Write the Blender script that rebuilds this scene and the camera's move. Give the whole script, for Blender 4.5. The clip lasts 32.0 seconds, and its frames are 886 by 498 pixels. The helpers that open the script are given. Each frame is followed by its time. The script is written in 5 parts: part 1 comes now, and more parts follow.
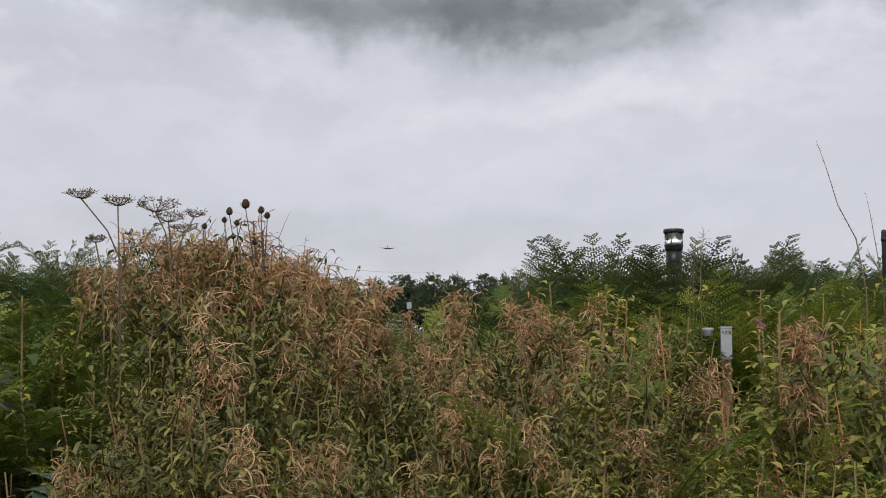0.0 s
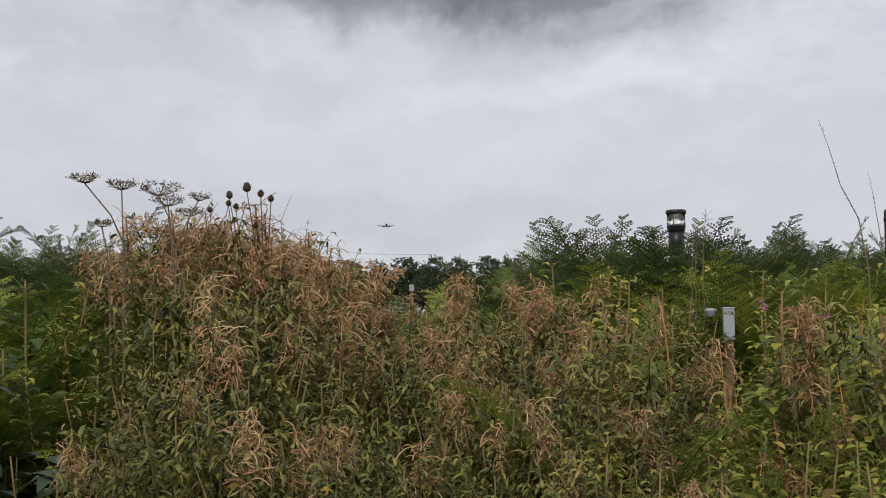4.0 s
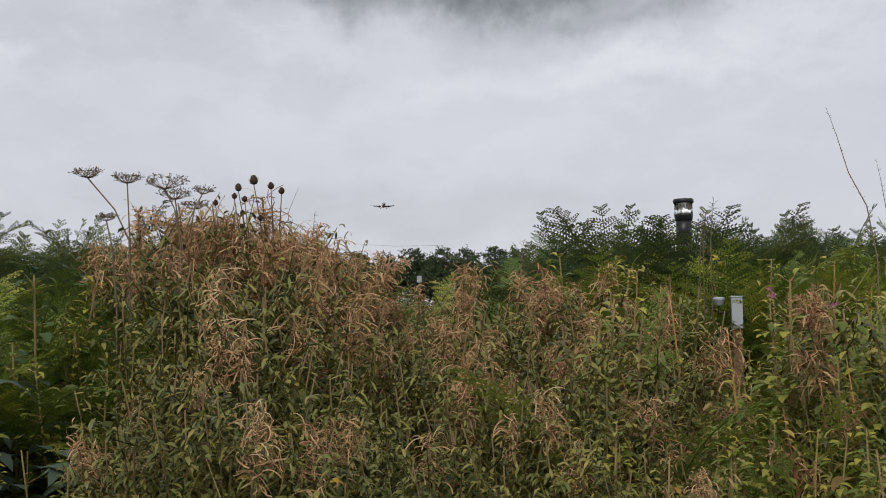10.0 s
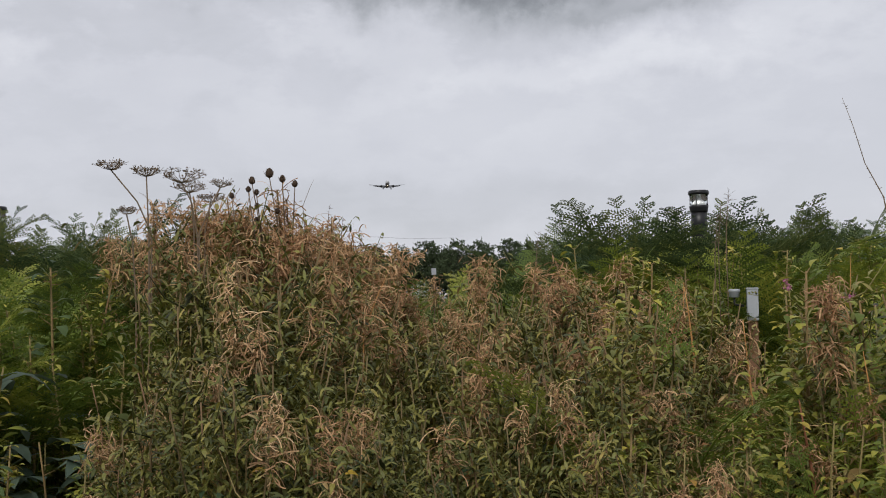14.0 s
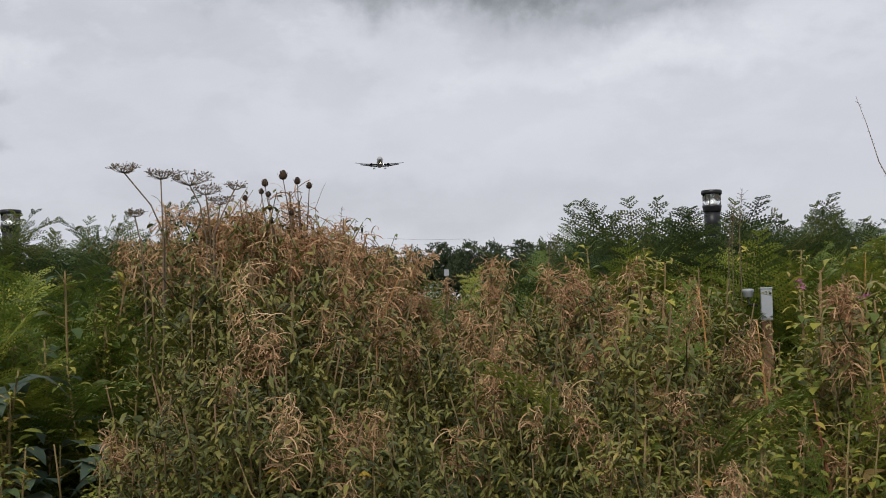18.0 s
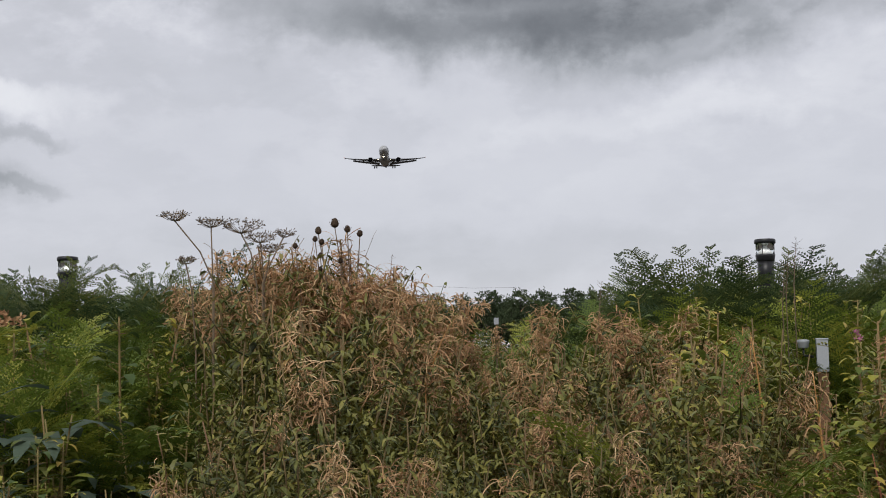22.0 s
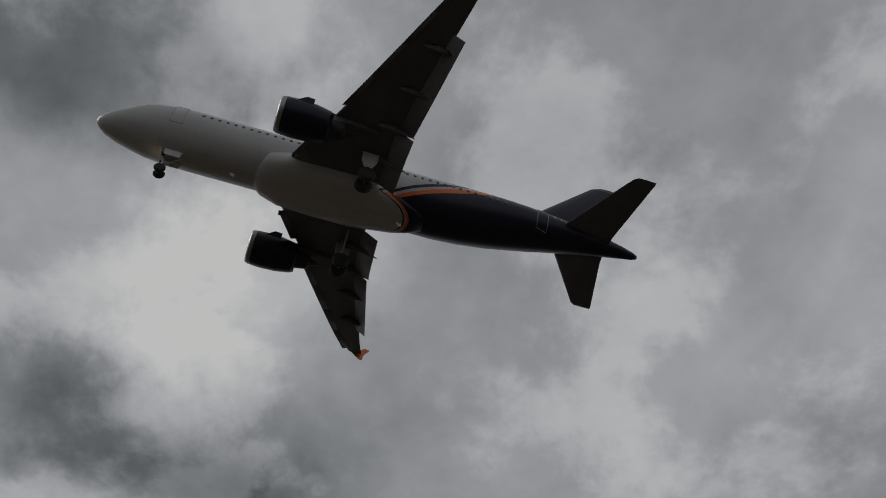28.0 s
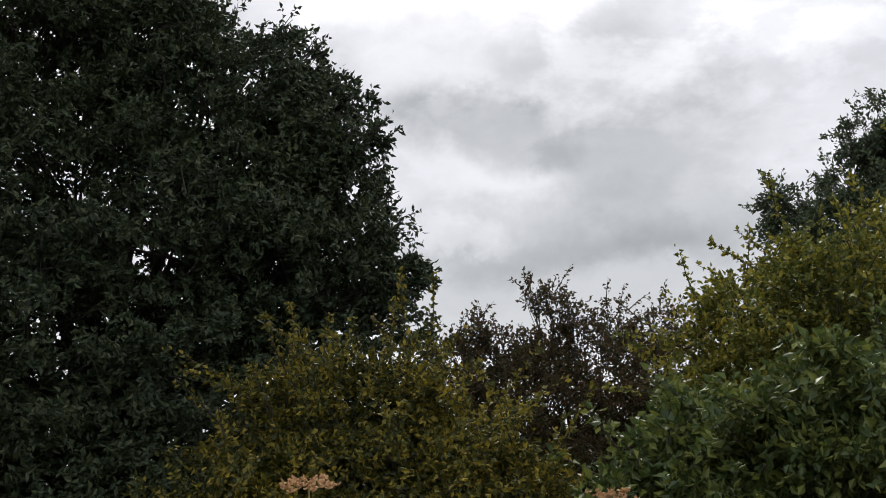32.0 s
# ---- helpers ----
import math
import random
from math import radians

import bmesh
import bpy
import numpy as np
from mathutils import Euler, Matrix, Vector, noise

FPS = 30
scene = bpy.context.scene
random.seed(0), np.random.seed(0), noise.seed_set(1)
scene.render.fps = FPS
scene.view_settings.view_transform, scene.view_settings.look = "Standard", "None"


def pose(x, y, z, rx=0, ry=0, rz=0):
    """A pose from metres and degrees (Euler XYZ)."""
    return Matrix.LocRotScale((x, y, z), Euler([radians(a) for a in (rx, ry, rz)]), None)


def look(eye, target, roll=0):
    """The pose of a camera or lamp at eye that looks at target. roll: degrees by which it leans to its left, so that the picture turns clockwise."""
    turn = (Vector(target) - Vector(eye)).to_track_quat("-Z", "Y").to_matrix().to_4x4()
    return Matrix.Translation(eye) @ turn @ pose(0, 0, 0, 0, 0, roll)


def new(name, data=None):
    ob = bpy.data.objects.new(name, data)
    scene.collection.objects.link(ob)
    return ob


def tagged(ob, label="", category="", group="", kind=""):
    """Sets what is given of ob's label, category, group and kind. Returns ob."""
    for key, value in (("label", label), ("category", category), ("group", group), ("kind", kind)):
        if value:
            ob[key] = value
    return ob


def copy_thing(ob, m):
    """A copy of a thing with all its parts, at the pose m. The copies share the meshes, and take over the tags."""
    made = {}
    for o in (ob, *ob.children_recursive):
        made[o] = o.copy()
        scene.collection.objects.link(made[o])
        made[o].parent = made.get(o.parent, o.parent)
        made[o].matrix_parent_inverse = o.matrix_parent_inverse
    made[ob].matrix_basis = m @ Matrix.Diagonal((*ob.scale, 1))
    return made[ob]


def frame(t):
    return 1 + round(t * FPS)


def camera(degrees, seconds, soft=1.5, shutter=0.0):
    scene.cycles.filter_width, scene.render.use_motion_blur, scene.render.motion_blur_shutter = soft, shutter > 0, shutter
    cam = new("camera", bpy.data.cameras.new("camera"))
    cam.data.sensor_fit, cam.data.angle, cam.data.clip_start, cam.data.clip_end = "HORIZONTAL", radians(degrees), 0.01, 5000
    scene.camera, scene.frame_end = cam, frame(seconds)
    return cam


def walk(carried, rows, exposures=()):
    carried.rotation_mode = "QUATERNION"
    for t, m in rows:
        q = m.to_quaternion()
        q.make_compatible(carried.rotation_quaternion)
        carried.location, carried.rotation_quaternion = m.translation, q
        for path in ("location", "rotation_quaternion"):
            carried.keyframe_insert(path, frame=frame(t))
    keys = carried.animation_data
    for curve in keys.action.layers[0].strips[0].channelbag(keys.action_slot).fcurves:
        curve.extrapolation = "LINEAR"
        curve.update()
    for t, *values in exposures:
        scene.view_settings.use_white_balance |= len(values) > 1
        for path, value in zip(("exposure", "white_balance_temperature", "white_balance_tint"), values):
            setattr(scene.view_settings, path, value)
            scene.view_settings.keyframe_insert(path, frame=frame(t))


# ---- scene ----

# ---- camera: held by hand on one spot, turning after the aircraft ----
cam = camera(44.8, 32.0, 1.0)
EYE = Vector((0.0, 0.0, 1.6))


def view(t, az, el, roll):
    """The eye rises a hand's width while the camera tilts up after the aircraft."""
    a, e = radians(az), radians(el)
    k = max(0.0, min(1.0, (t - 22.0) / 4.0))
    eye = EYE + Vector((0, 0, 0.07 * k * k * (3 - 2 * k)))
    way = Vector((-math.sin(a) * math.cos(e), math.cos(a) * math.cos(e), math.sin(e)))
    return look(eye, eye + way, roll)


# seconds, azimuth to the left of +y, elevation, roll
WAY = [(0, -1.71, 4.43, -0.16), (0.5, -1.52, 4.66, 0.05), (1, -1.85, 4.71, 0.15), (1.5, -1.84, 4.19, -0.10), (2, -1.77, 3.99, -0.37), 
       (2.5, -1.75, 3.87, -0.28), (3, -1.91, 3.76, -0.19), (3.5, -1.69, 3.61, -0.32), (5.5, -1.61, 3.20, -0.71), (6, -1.55, 3.08, -0.71), 
       (6.5, -1.55, 3.02, -0.63), (7, -1.44, 3.39, -0.35), (7.5, -1.46, 3.15, -0.57), (8, -0.84, 3.17, -0.71), (8.5, -0.83, 3.18, -0.84), 
       (9, -1.08, 2.96, -0.71), (9.5, -1.23, 2.73, -0.92), (10, -1.19, 3.01, -0.94), (10.5, -1.15, 2.74, -0.97), (11, -1.21, 2.61, -1.03), 
       (11.5, -0.96, 2.51, -1.12), (12, -0.95, 2.38, -0.95), (12.5, -0.77, 2.15, -1.10), (13, -0.76, 2.32, -1.26), (13.5, -0.42, 2.63, -1.03), 
       (14, -0.41, 2.62, -1.05), (14.5, -0.26, 2.52, -1.08), (16.5, -0.61, 2.42, -0.87), (17, -0.08, 2.55, -0.86), (17.5, -0.08, 2.78, -1.00), 
       (18, 0.26, 2.69, -1.28), (18.5, 0.51, 2.85, -1.11), (19, 0.80, 3.39, -1.40), (19.5, 1.11, 3.65, -1.11), (20, 1.80, 3.81, -0.95), 
       (20.5, 1.73, 3.83, -1.04), (21, 1.90, 3.82, -1.19), (21.5, 2.35, 4.66, -1.13), (22, 2.87, 5.31, -0.87), (22.5, 4.04, 6.42, -0.37), 
       (23, 4.62, 6.88, -0.33), (23.5, 4.97, 7.72, 0.19), (24, 6.15, 8.85, -0.37), (24.5, 8.26, 11.01, -0.60), (25, 9.62, 12.62, -0.50), 
       (25.5, 11.29, 14.55, -1.26), (26, 16.12, 18.42, -0.96), (26.5, 22.89, 25.29, -2.24), (27, 31.50, 33.00, -0.40), (27.5, 48.00, 42.00, 0.50), 
       (28, 80.00, 48.00, 2.00), (28.5, 115.75, 43.86, 2.31), (29, 141.59, 31.86, -0.60), (29.5, 153.40, 23.04, -2.60), (30, 160.68, 17.07, -3.19), 
       (30.5, 162.98, 14.05, -3.96), (31, 163.69, 13.03, -3.62), (31.5, 163.10, 11.30, -4.02), (32, 163.71, 10.62, -3.43)]
EXPOSE = [(0, 0, 6400, 10), (22, -0.02, 6400, 10), (23, -0.17, 6440, 9.5), (24, -0.47, 6480, 9), (25, -0.67, 6520, 8.5), (26, -0.8, 6560, 8), (26.5, -0.82, 6570, 7.8), (28.5, -0.93, 6590, 7.2), (29.5, -0.9, 6600, 7.3), (30, -0.5, 6590, 7.7), (30.6, -0.02, 6590, 8.1), (31, 0.15, 6590, 8.3), (32, 0.36, 6580, 9)]
walk(cam, [(t, view(t, a, e, r)) for t, a, e, r in WAY], EXPOSE)

# ---- world: overcast sky, layered cloud over a weak clear-sky base ----
SUN_EL, SUN_AZ = 42.0, 200.0


def node(nt, kind, **kw):
    n = nt.nodes.new(kind)
    for k, v in kw.items():
        if k == "op":
            n.operation = v
        elif k == "ins":
            for i, x in v.items():
                if hasattr(x, "is_output"):
                    nt.links.new(x, n.inputs[i])
                else:
                    n.inputs[i].default_value = x
    return n


def math_n(nt, op, a, b=0.0, c=0.0, clamp=False):
    n = node(nt, "ShaderNodeMath", op=op, ins={0: a, 1: b, 2: c})
    n.use_clamp = clamp
    return n.outputs[0]


def vmath(nt, op, a, b=(0, 0, 0)):
    n = node(nt, "ShaderNodeVectorMath", op=op, ins={0: a, 1: b})
    return n.outputs["Value"] if op in ("DOT_PRODUCT", "LENGTH") else n.outputs["Vector"]


def smooth(nt, x, lo, hi, a=0.0, b=1.0):
    n = node(nt, "ShaderNodeMapRange", ins={"Value": x, "From Min": lo, "From Max": hi, "To Min": a, "To Max": b})
    n.interpolation_type = "SMOOTHSTEP"
    return n.outputs["Result"]


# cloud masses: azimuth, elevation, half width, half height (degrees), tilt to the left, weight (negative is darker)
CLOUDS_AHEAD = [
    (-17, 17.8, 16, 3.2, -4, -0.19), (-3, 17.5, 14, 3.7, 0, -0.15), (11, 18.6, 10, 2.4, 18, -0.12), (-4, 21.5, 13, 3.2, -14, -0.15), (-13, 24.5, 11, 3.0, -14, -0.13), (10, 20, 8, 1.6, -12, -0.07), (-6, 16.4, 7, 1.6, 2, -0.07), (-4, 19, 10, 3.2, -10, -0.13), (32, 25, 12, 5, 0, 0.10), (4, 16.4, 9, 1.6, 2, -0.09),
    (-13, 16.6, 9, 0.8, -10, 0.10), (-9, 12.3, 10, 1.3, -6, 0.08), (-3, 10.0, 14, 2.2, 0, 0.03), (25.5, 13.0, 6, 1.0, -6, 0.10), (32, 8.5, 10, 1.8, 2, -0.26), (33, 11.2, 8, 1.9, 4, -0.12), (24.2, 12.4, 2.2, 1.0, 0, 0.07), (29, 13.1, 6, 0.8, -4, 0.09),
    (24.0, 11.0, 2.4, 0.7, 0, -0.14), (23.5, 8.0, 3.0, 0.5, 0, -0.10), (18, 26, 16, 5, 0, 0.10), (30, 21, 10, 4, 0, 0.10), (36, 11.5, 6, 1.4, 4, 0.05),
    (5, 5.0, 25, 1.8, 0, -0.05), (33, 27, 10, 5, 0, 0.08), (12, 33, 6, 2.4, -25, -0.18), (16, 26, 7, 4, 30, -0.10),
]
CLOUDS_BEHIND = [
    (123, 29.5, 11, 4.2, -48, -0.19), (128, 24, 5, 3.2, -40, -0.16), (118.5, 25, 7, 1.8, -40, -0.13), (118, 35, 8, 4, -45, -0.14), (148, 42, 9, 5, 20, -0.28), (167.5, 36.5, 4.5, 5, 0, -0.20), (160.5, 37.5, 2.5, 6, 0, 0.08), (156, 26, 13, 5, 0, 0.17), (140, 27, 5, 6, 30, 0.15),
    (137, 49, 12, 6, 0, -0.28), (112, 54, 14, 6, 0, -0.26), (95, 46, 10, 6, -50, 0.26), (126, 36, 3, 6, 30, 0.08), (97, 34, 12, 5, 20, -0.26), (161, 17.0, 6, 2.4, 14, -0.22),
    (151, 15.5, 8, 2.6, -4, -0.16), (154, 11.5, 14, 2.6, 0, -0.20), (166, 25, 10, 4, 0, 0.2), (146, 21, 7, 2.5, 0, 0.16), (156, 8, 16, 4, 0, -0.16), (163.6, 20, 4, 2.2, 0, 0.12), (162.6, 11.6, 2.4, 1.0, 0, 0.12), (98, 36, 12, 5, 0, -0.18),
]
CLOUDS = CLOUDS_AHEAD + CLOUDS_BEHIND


def make_world():
    world = bpy.data.worlds.new("sky")
    scene.world = world
    world.use_nodes = True
    nt = world.node_tree
    nt.nodes.clear()
    way = node(nt, "ShaderNodeTexCoord").outputs["Generated"]
    sep = node(nt, "ShaderNodeSeparateXYZ", ins={0: way})
    up = math_n(nt, "MAXIMUM", sep.outputs[2], 0.0)
    low = math_n(nt, "ADD", up, 0.38)
    flat = node(nt, "ShaderNodeCombineXYZ", ins={0: math_n(nt, "DIVIDE", sep.outputs[0], low), 1: math_n(nt, "DIVIDE", sep.outputs[1], low), 2: 0.4}).outputs[0]

    def fbm(vec, scale, detail, rough, dist=0.0):
        return node(nt, "ShaderNodeTexNoise", ins={"Vector": vec, "Scale": scale, "Detail": detail, "Roughness": rough, "Distortion": dist})

    warp = vmath(nt, "SUBTRACT", fbm(way, 8.0, 8, 0.6).outputs["Color"], (0.5, 0.5, 0.5))
    bent = vmath(nt, "ADD", way, vmath(nt, "MULTIPLY", warp, (0.17, 0.17, 0.11)))
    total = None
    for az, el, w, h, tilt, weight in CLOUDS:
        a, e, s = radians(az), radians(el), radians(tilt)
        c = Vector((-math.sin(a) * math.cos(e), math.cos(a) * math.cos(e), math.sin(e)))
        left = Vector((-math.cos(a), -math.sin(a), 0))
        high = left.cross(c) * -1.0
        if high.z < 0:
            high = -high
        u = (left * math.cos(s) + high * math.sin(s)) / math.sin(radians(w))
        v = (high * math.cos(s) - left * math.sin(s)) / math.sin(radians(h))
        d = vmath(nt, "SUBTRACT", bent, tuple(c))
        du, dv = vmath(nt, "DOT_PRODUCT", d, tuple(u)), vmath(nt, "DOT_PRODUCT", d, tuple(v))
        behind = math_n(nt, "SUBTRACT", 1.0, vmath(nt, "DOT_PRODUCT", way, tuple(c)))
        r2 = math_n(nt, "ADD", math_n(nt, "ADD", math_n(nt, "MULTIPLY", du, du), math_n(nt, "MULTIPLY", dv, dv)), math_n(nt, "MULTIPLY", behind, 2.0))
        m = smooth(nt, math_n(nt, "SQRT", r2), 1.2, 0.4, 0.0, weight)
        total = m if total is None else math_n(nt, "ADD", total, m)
    big = fbm(flat, 2.6, 9, 0.58, 0.2).outputs["Fac"]
    fine = fbm(flat, 8.0, 9, 0.6, 0.25).outputs["Fac"]
    puff = math_n(nt, "ADD", math_n(nt, "MULTIPLY", math_n(nt, "SUBTRACT", big, 0.5), 0.75), math_n(nt, "MULTIPLY", math_n(nt, "SUBTRACT", fine, 0.5), 0.38))
    heap = smooth(nt, fbm(flat, 4.6, 11, 0.6, 0.1).outputs["Fac"], 0.45, 0.58, -0.115, 0.115)
    puff = math_n(nt, "ADD", puff, heap)
    calm = smooth(nt, up, 0.13, 0.52, 0.10, 1.0)
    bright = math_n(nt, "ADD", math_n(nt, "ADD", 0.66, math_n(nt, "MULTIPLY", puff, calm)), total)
    bright = math_n(nt, "MAXIMUM", bright, 0.12)
    tint = node(nt, "ShaderNodeValToRGB", ins={0: bright})
    ramp = tint.color_ramp
    ramp.elements[0].position, ramp.elements[0].color = 0.1, (0.105, 0.11, 0.118, 1)
    ramp.elements[1].position, ramp.elements[1].color = 1.0, (1.0, 1.0, 1.0, 1)
    for pos, col in ((0.4, (0.375, 0.386, 0.408)), (0.66, (0.648, 0.652, 0.698)), (0.8, (0.798, 0.80, 0.835))):
        ramp.elements.new(pos).color = (*col, 1)
    clouds = node(nt, "ShaderNodeBackground", ins={"Color": tint.outputs[0], "Strength": 1.0})
    sky = nt.nodes.new("ShaderNodeTexSky")
    sky.sky_type, sky.sun_disc = "NISHITA", False
    sky.sun_elevation, sky.sun_rotation = radians(SUN_EL), radians(SUN_AZ)
    clear = node(nt, "ShaderNodeBackground", ins={"Color": sky.outputs[0], "Strength": 0.1})
    mix = node(nt, "ShaderNodeMixShader", ins={0: 0.94, 1: clear.outputs[0], 2: clouds.outputs[0]})
    out = nt.nodes.new("ShaderNodeOutputWorld")
    nt.links.new(mix.outputs[0], out.inputs[0])


make_world()
sun = new("sun", bpy.data.lights.new("sun", "SUN"))
sun.data.energy, sun.data.angle, sun.data.color = 1.5, radians(20), (1.0, 0.96, 0.9)
sun.matrix_world = look(Vector((0, 0, 60)) + Vector((math.sin(radians(SUN_AZ)) * math.cos(radians(SUN_EL)), math.cos(radians(SUN_AZ)) * math.cos(radians(SUN_EL)), math.sin(radians(SUN_EL)))) * 20, (0, 0, 60))


# ---- materials ----
def principled(name, rough=0.6, metal=0.0, spec=0.5):
    m = bpy.data.materials.new(name)
    m.use_nodes = True
    nt = m.node_tree
    b = nt.nodes["Principled BSDF"]
    b.inputs["Roughness"].default_value, b.inputs["Metallic"].default_value = rough, metal
    b.inputs["Specular IOR Level"].default_value = spec
    return m, nt, b


def painted(name, col, rough=0.4, metal=0.0, vary=0.12, scale=6.0, bump=0.0, spec=0.5):
    """A surface of one colour with mottling at two scales."""
    m, nt, b = principled(name, rough, metal, spec)
    co = node(nt, "ShaderNodeTexCoord").outputs["Object"]
    a = node(nt, "ShaderNodeTexNoise", ins={"Vector": co, "Scale": scale, "Detail": 6, "Roughness": 0.6}).outputs["Fac"]
    c = node(nt, "ShaderNodeTexNoise", ins={"Vector": co, "Scale": scale * 9, "Detail": 3}).outputs["Fac"]
    k = math_n(nt, "ADD", math_n(nt, "MULTIPLY", a, 0.7), math_n(nt, "MULTIPLY", c, 0.3))
    ramp = node(nt, "ShaderNodeValToRGB", ins={0: k})
    ramp.color_ramp.elements[0].position, ramp.color_ramp.elements[1].position = 0.3, 0.7
    ramp.color_ramp.elements[0].color = (*[x * (1 - vary) for x in col], 1)
    ramp.color_ramp.elements[1].color = (*[min(1, x * (1 + vary)) for x in col], 1)
    nt.links.new(ramp.outputs[0], b.inputs["Base Color"])
    nt.links.new(math_n(nt, "ADD", rough - 0.08, math_n(nt, "MULTIPLY", k, 0.16)), b.inputs["Roughness"])
    if bump:
        bp = node(nt, "ShaderNodeBump", ins={"Strength": bump, "Distance": 0.01, "Height": k})
        nt.links.new(bp.outputs[0], b.inputs["Normal"])
    return m


def leafy(name, cols, rough=0.7, through_light=0.3, spec=0.15, vein=0.18, blot=5.0, single=0.5, whole=0.28):
    """Leaf tissue: the colour wanders over cols from leaf to leaf and from plant to plant; light shines through."""
    m, nt, b = principled(name, rough, 0.0, spec)
    isl = node(nt, "ShaderNodeNewGeometry").outputs["Random Per Island"]
    obj = node(nt, "ShaderNodeObjectInfo").outputs["Random"]
    co = node(nt, "ShaderNodeTexCoord").outputs["Object"]
    nz = node(nt, "ShaderNodeTexNoise", ins={"Vector": co, "Scale": blot, "Detail": 4}).outputs["Fac"]
    fine = node(nt, "ShaderNodeTexNoise", ins={"Vector": co, "Scale": 90.0, "Detail": 3}).outputs["Fac"]
    k = math_n(nt, "ADD", math_n(nt, "MULTIPLY", isl, single), math_n(nt, "ADD", math_n(nt, "MULTIPLY", obj, whole), math_n(nt, "MULTIPLY", math_n(nt, "SUBTRACT", nz, 0.3), 0.55)))
    ramp = node(nt, "ShaderNodeValToRGB", ins={0: k})
    cr = ramp.color_ramp
    n = len(cols)
    cr.elements[0].position, cr.elements[0].color = 0.12, (*cols[0], 1)
    cr.elements[1].position, cr.elements[1].color = 0.92, (*cols[-1], 1)
    for i in range(1, n - 1):
        cr.elements.new(0.12 + 0.8 * i / (n - 1)).color = (*cols[i], 1)
    shade = math_n(nt, "ADD", 1 - vein, math_n(nt, "MULTIPLY", fine, 2 * vein))
    col = vmath(nt, "SCALE", ramp.outputs[0])
    nt.links.new(shade, col.node.inputs["Scale"])
    nt.links.new(col, b.inputs["Base Color"])
    tr = node(nt, "ShaderNodeBsdfTranslucent", ins={"Color": col})
    mix = node(nt, "ShaderNodeMixShader", ins={0: through_light, 1: b.outputs[0], 2: tr.outputs[0]})
    nt.links.new(mix.outputs[0], nt.nodes["Material Output"].inputs[0])
    return m


M = {}
M["weed_leaf"] = leafy("weed_leaf", [(0.026, 0.037, 0.013), (0.078, 0.095, 0.027), (0.165, 0.178, 0.048), (0.27, 0.245, 0.073), (0.37, 0.26, 0.11), (0.43, 0.28, 0.085)], 0.5, 0.12, 0.3)
M["weed_green"] = leafy("weed_leaf_green", [(0.030, 0.037, 0.011), (0.09, 0.102, 0.025), (0.185, 0.185, 0.042), (0.29, 0.255, 0.058), (0.42, 0.31, 0.09)], 0.48, 0.14, 0.35)
M["tangle"] = leafy("dry_seed_tangle", [(0.27, 0.145, 0.082), (0.50, 0.295, 0.155), (0.66, 0.43, 0.235), (0.72, 0.55, 0.33)], 0.8, 0.15, 0.1)
M["weed_stem"] = leafy("weed_stem", [(0.13, 0.09, 0.05), (0.20, 0.15, 0.07), (0.24, 0.12, 0.08)], 0.7, 0.0)
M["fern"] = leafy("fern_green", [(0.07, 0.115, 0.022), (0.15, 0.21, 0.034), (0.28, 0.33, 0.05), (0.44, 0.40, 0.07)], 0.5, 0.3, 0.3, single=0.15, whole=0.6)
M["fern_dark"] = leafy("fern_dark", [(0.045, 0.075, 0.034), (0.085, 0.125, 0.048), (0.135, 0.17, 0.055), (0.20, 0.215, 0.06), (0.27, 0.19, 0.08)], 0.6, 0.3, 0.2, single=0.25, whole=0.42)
M["herb"] = leafy("herb_leaf", [(0.08, 0.115, 0.026), (0.17, 0.22, 0.041), (0.31, 0.325, 0.056), (0.47, 0.42, 0.075), (0.5, 0.35, 0.08)], 0.5, 0.28, 0.3)
M["herb_stem"] = leafy("herb_stem", [(0.18, 0.17, 0.06), (0.28, 0.22, 0.09), (0.25, 0.11, 0.07)], 0.6, 0.0)
M["broad"] = leafy("broad_weed_leaf", [(0.04, 0.07, 0.03), (0.075, 0.12, 0.045), (0.12, 0.17, 0.06), (0.20, 0.21, 0.06), (0.34, 0.27, 0.07)], 0.6, 0.3, 0.25)
M["dying"] = leafy("dying_leaf", [(0.55, 0.34, 0.03), (0.62, 0.45, 0.05), (0.35, 0.17, 0.06), (0.22, 0.11, 0.05)], 0.6, 0.3)
M["dock"] = leafy("dock_leaf", [(0.055, 0.085, 0.06), (0.085, 0.12, 0.085), (0.12, 0.16, 0.11)], 0.5, 0.2)
M["pink"] = leafy("pink_petal", [(0.55, 0.16, 0.32), (0.65, 0.28, 0.45)], 0.6, 0.4)
M["dead"] = leafy("dead_stalk", [(0.14, 0.10, 0.07), (0.20, 0.15, 0.10), (0.27, 0.20, 0.14)], 0.8, 0.0)
M["straw"] = leafy("straw_stalk", [(0.50, 0.22, 0.08), (0.58, 0.33, 0.12)], 0.7, 0.0)
M["red_stem"] = leafy("red_brown_stem", [(0.24, 0.09, 0.05), (0.34, 0.15, 0.08)], 0.6, 0.0)
M["teasel"] = leafy("teasel_head", [(0.05, 0.035, 0.025), (0.09, 0.06, 0.04)], 0.85, 0.0)
M["tree_leaf"] = leafy("tree_leaf_dark", [(0.020, 0.034, 0.023), (0.038, 0.058, 0.033), (0.060, 0.084, 0.040), (0.09, 0.11, 0.048)], 0.5, 0.12, 0.28, 0.2, 0.6)
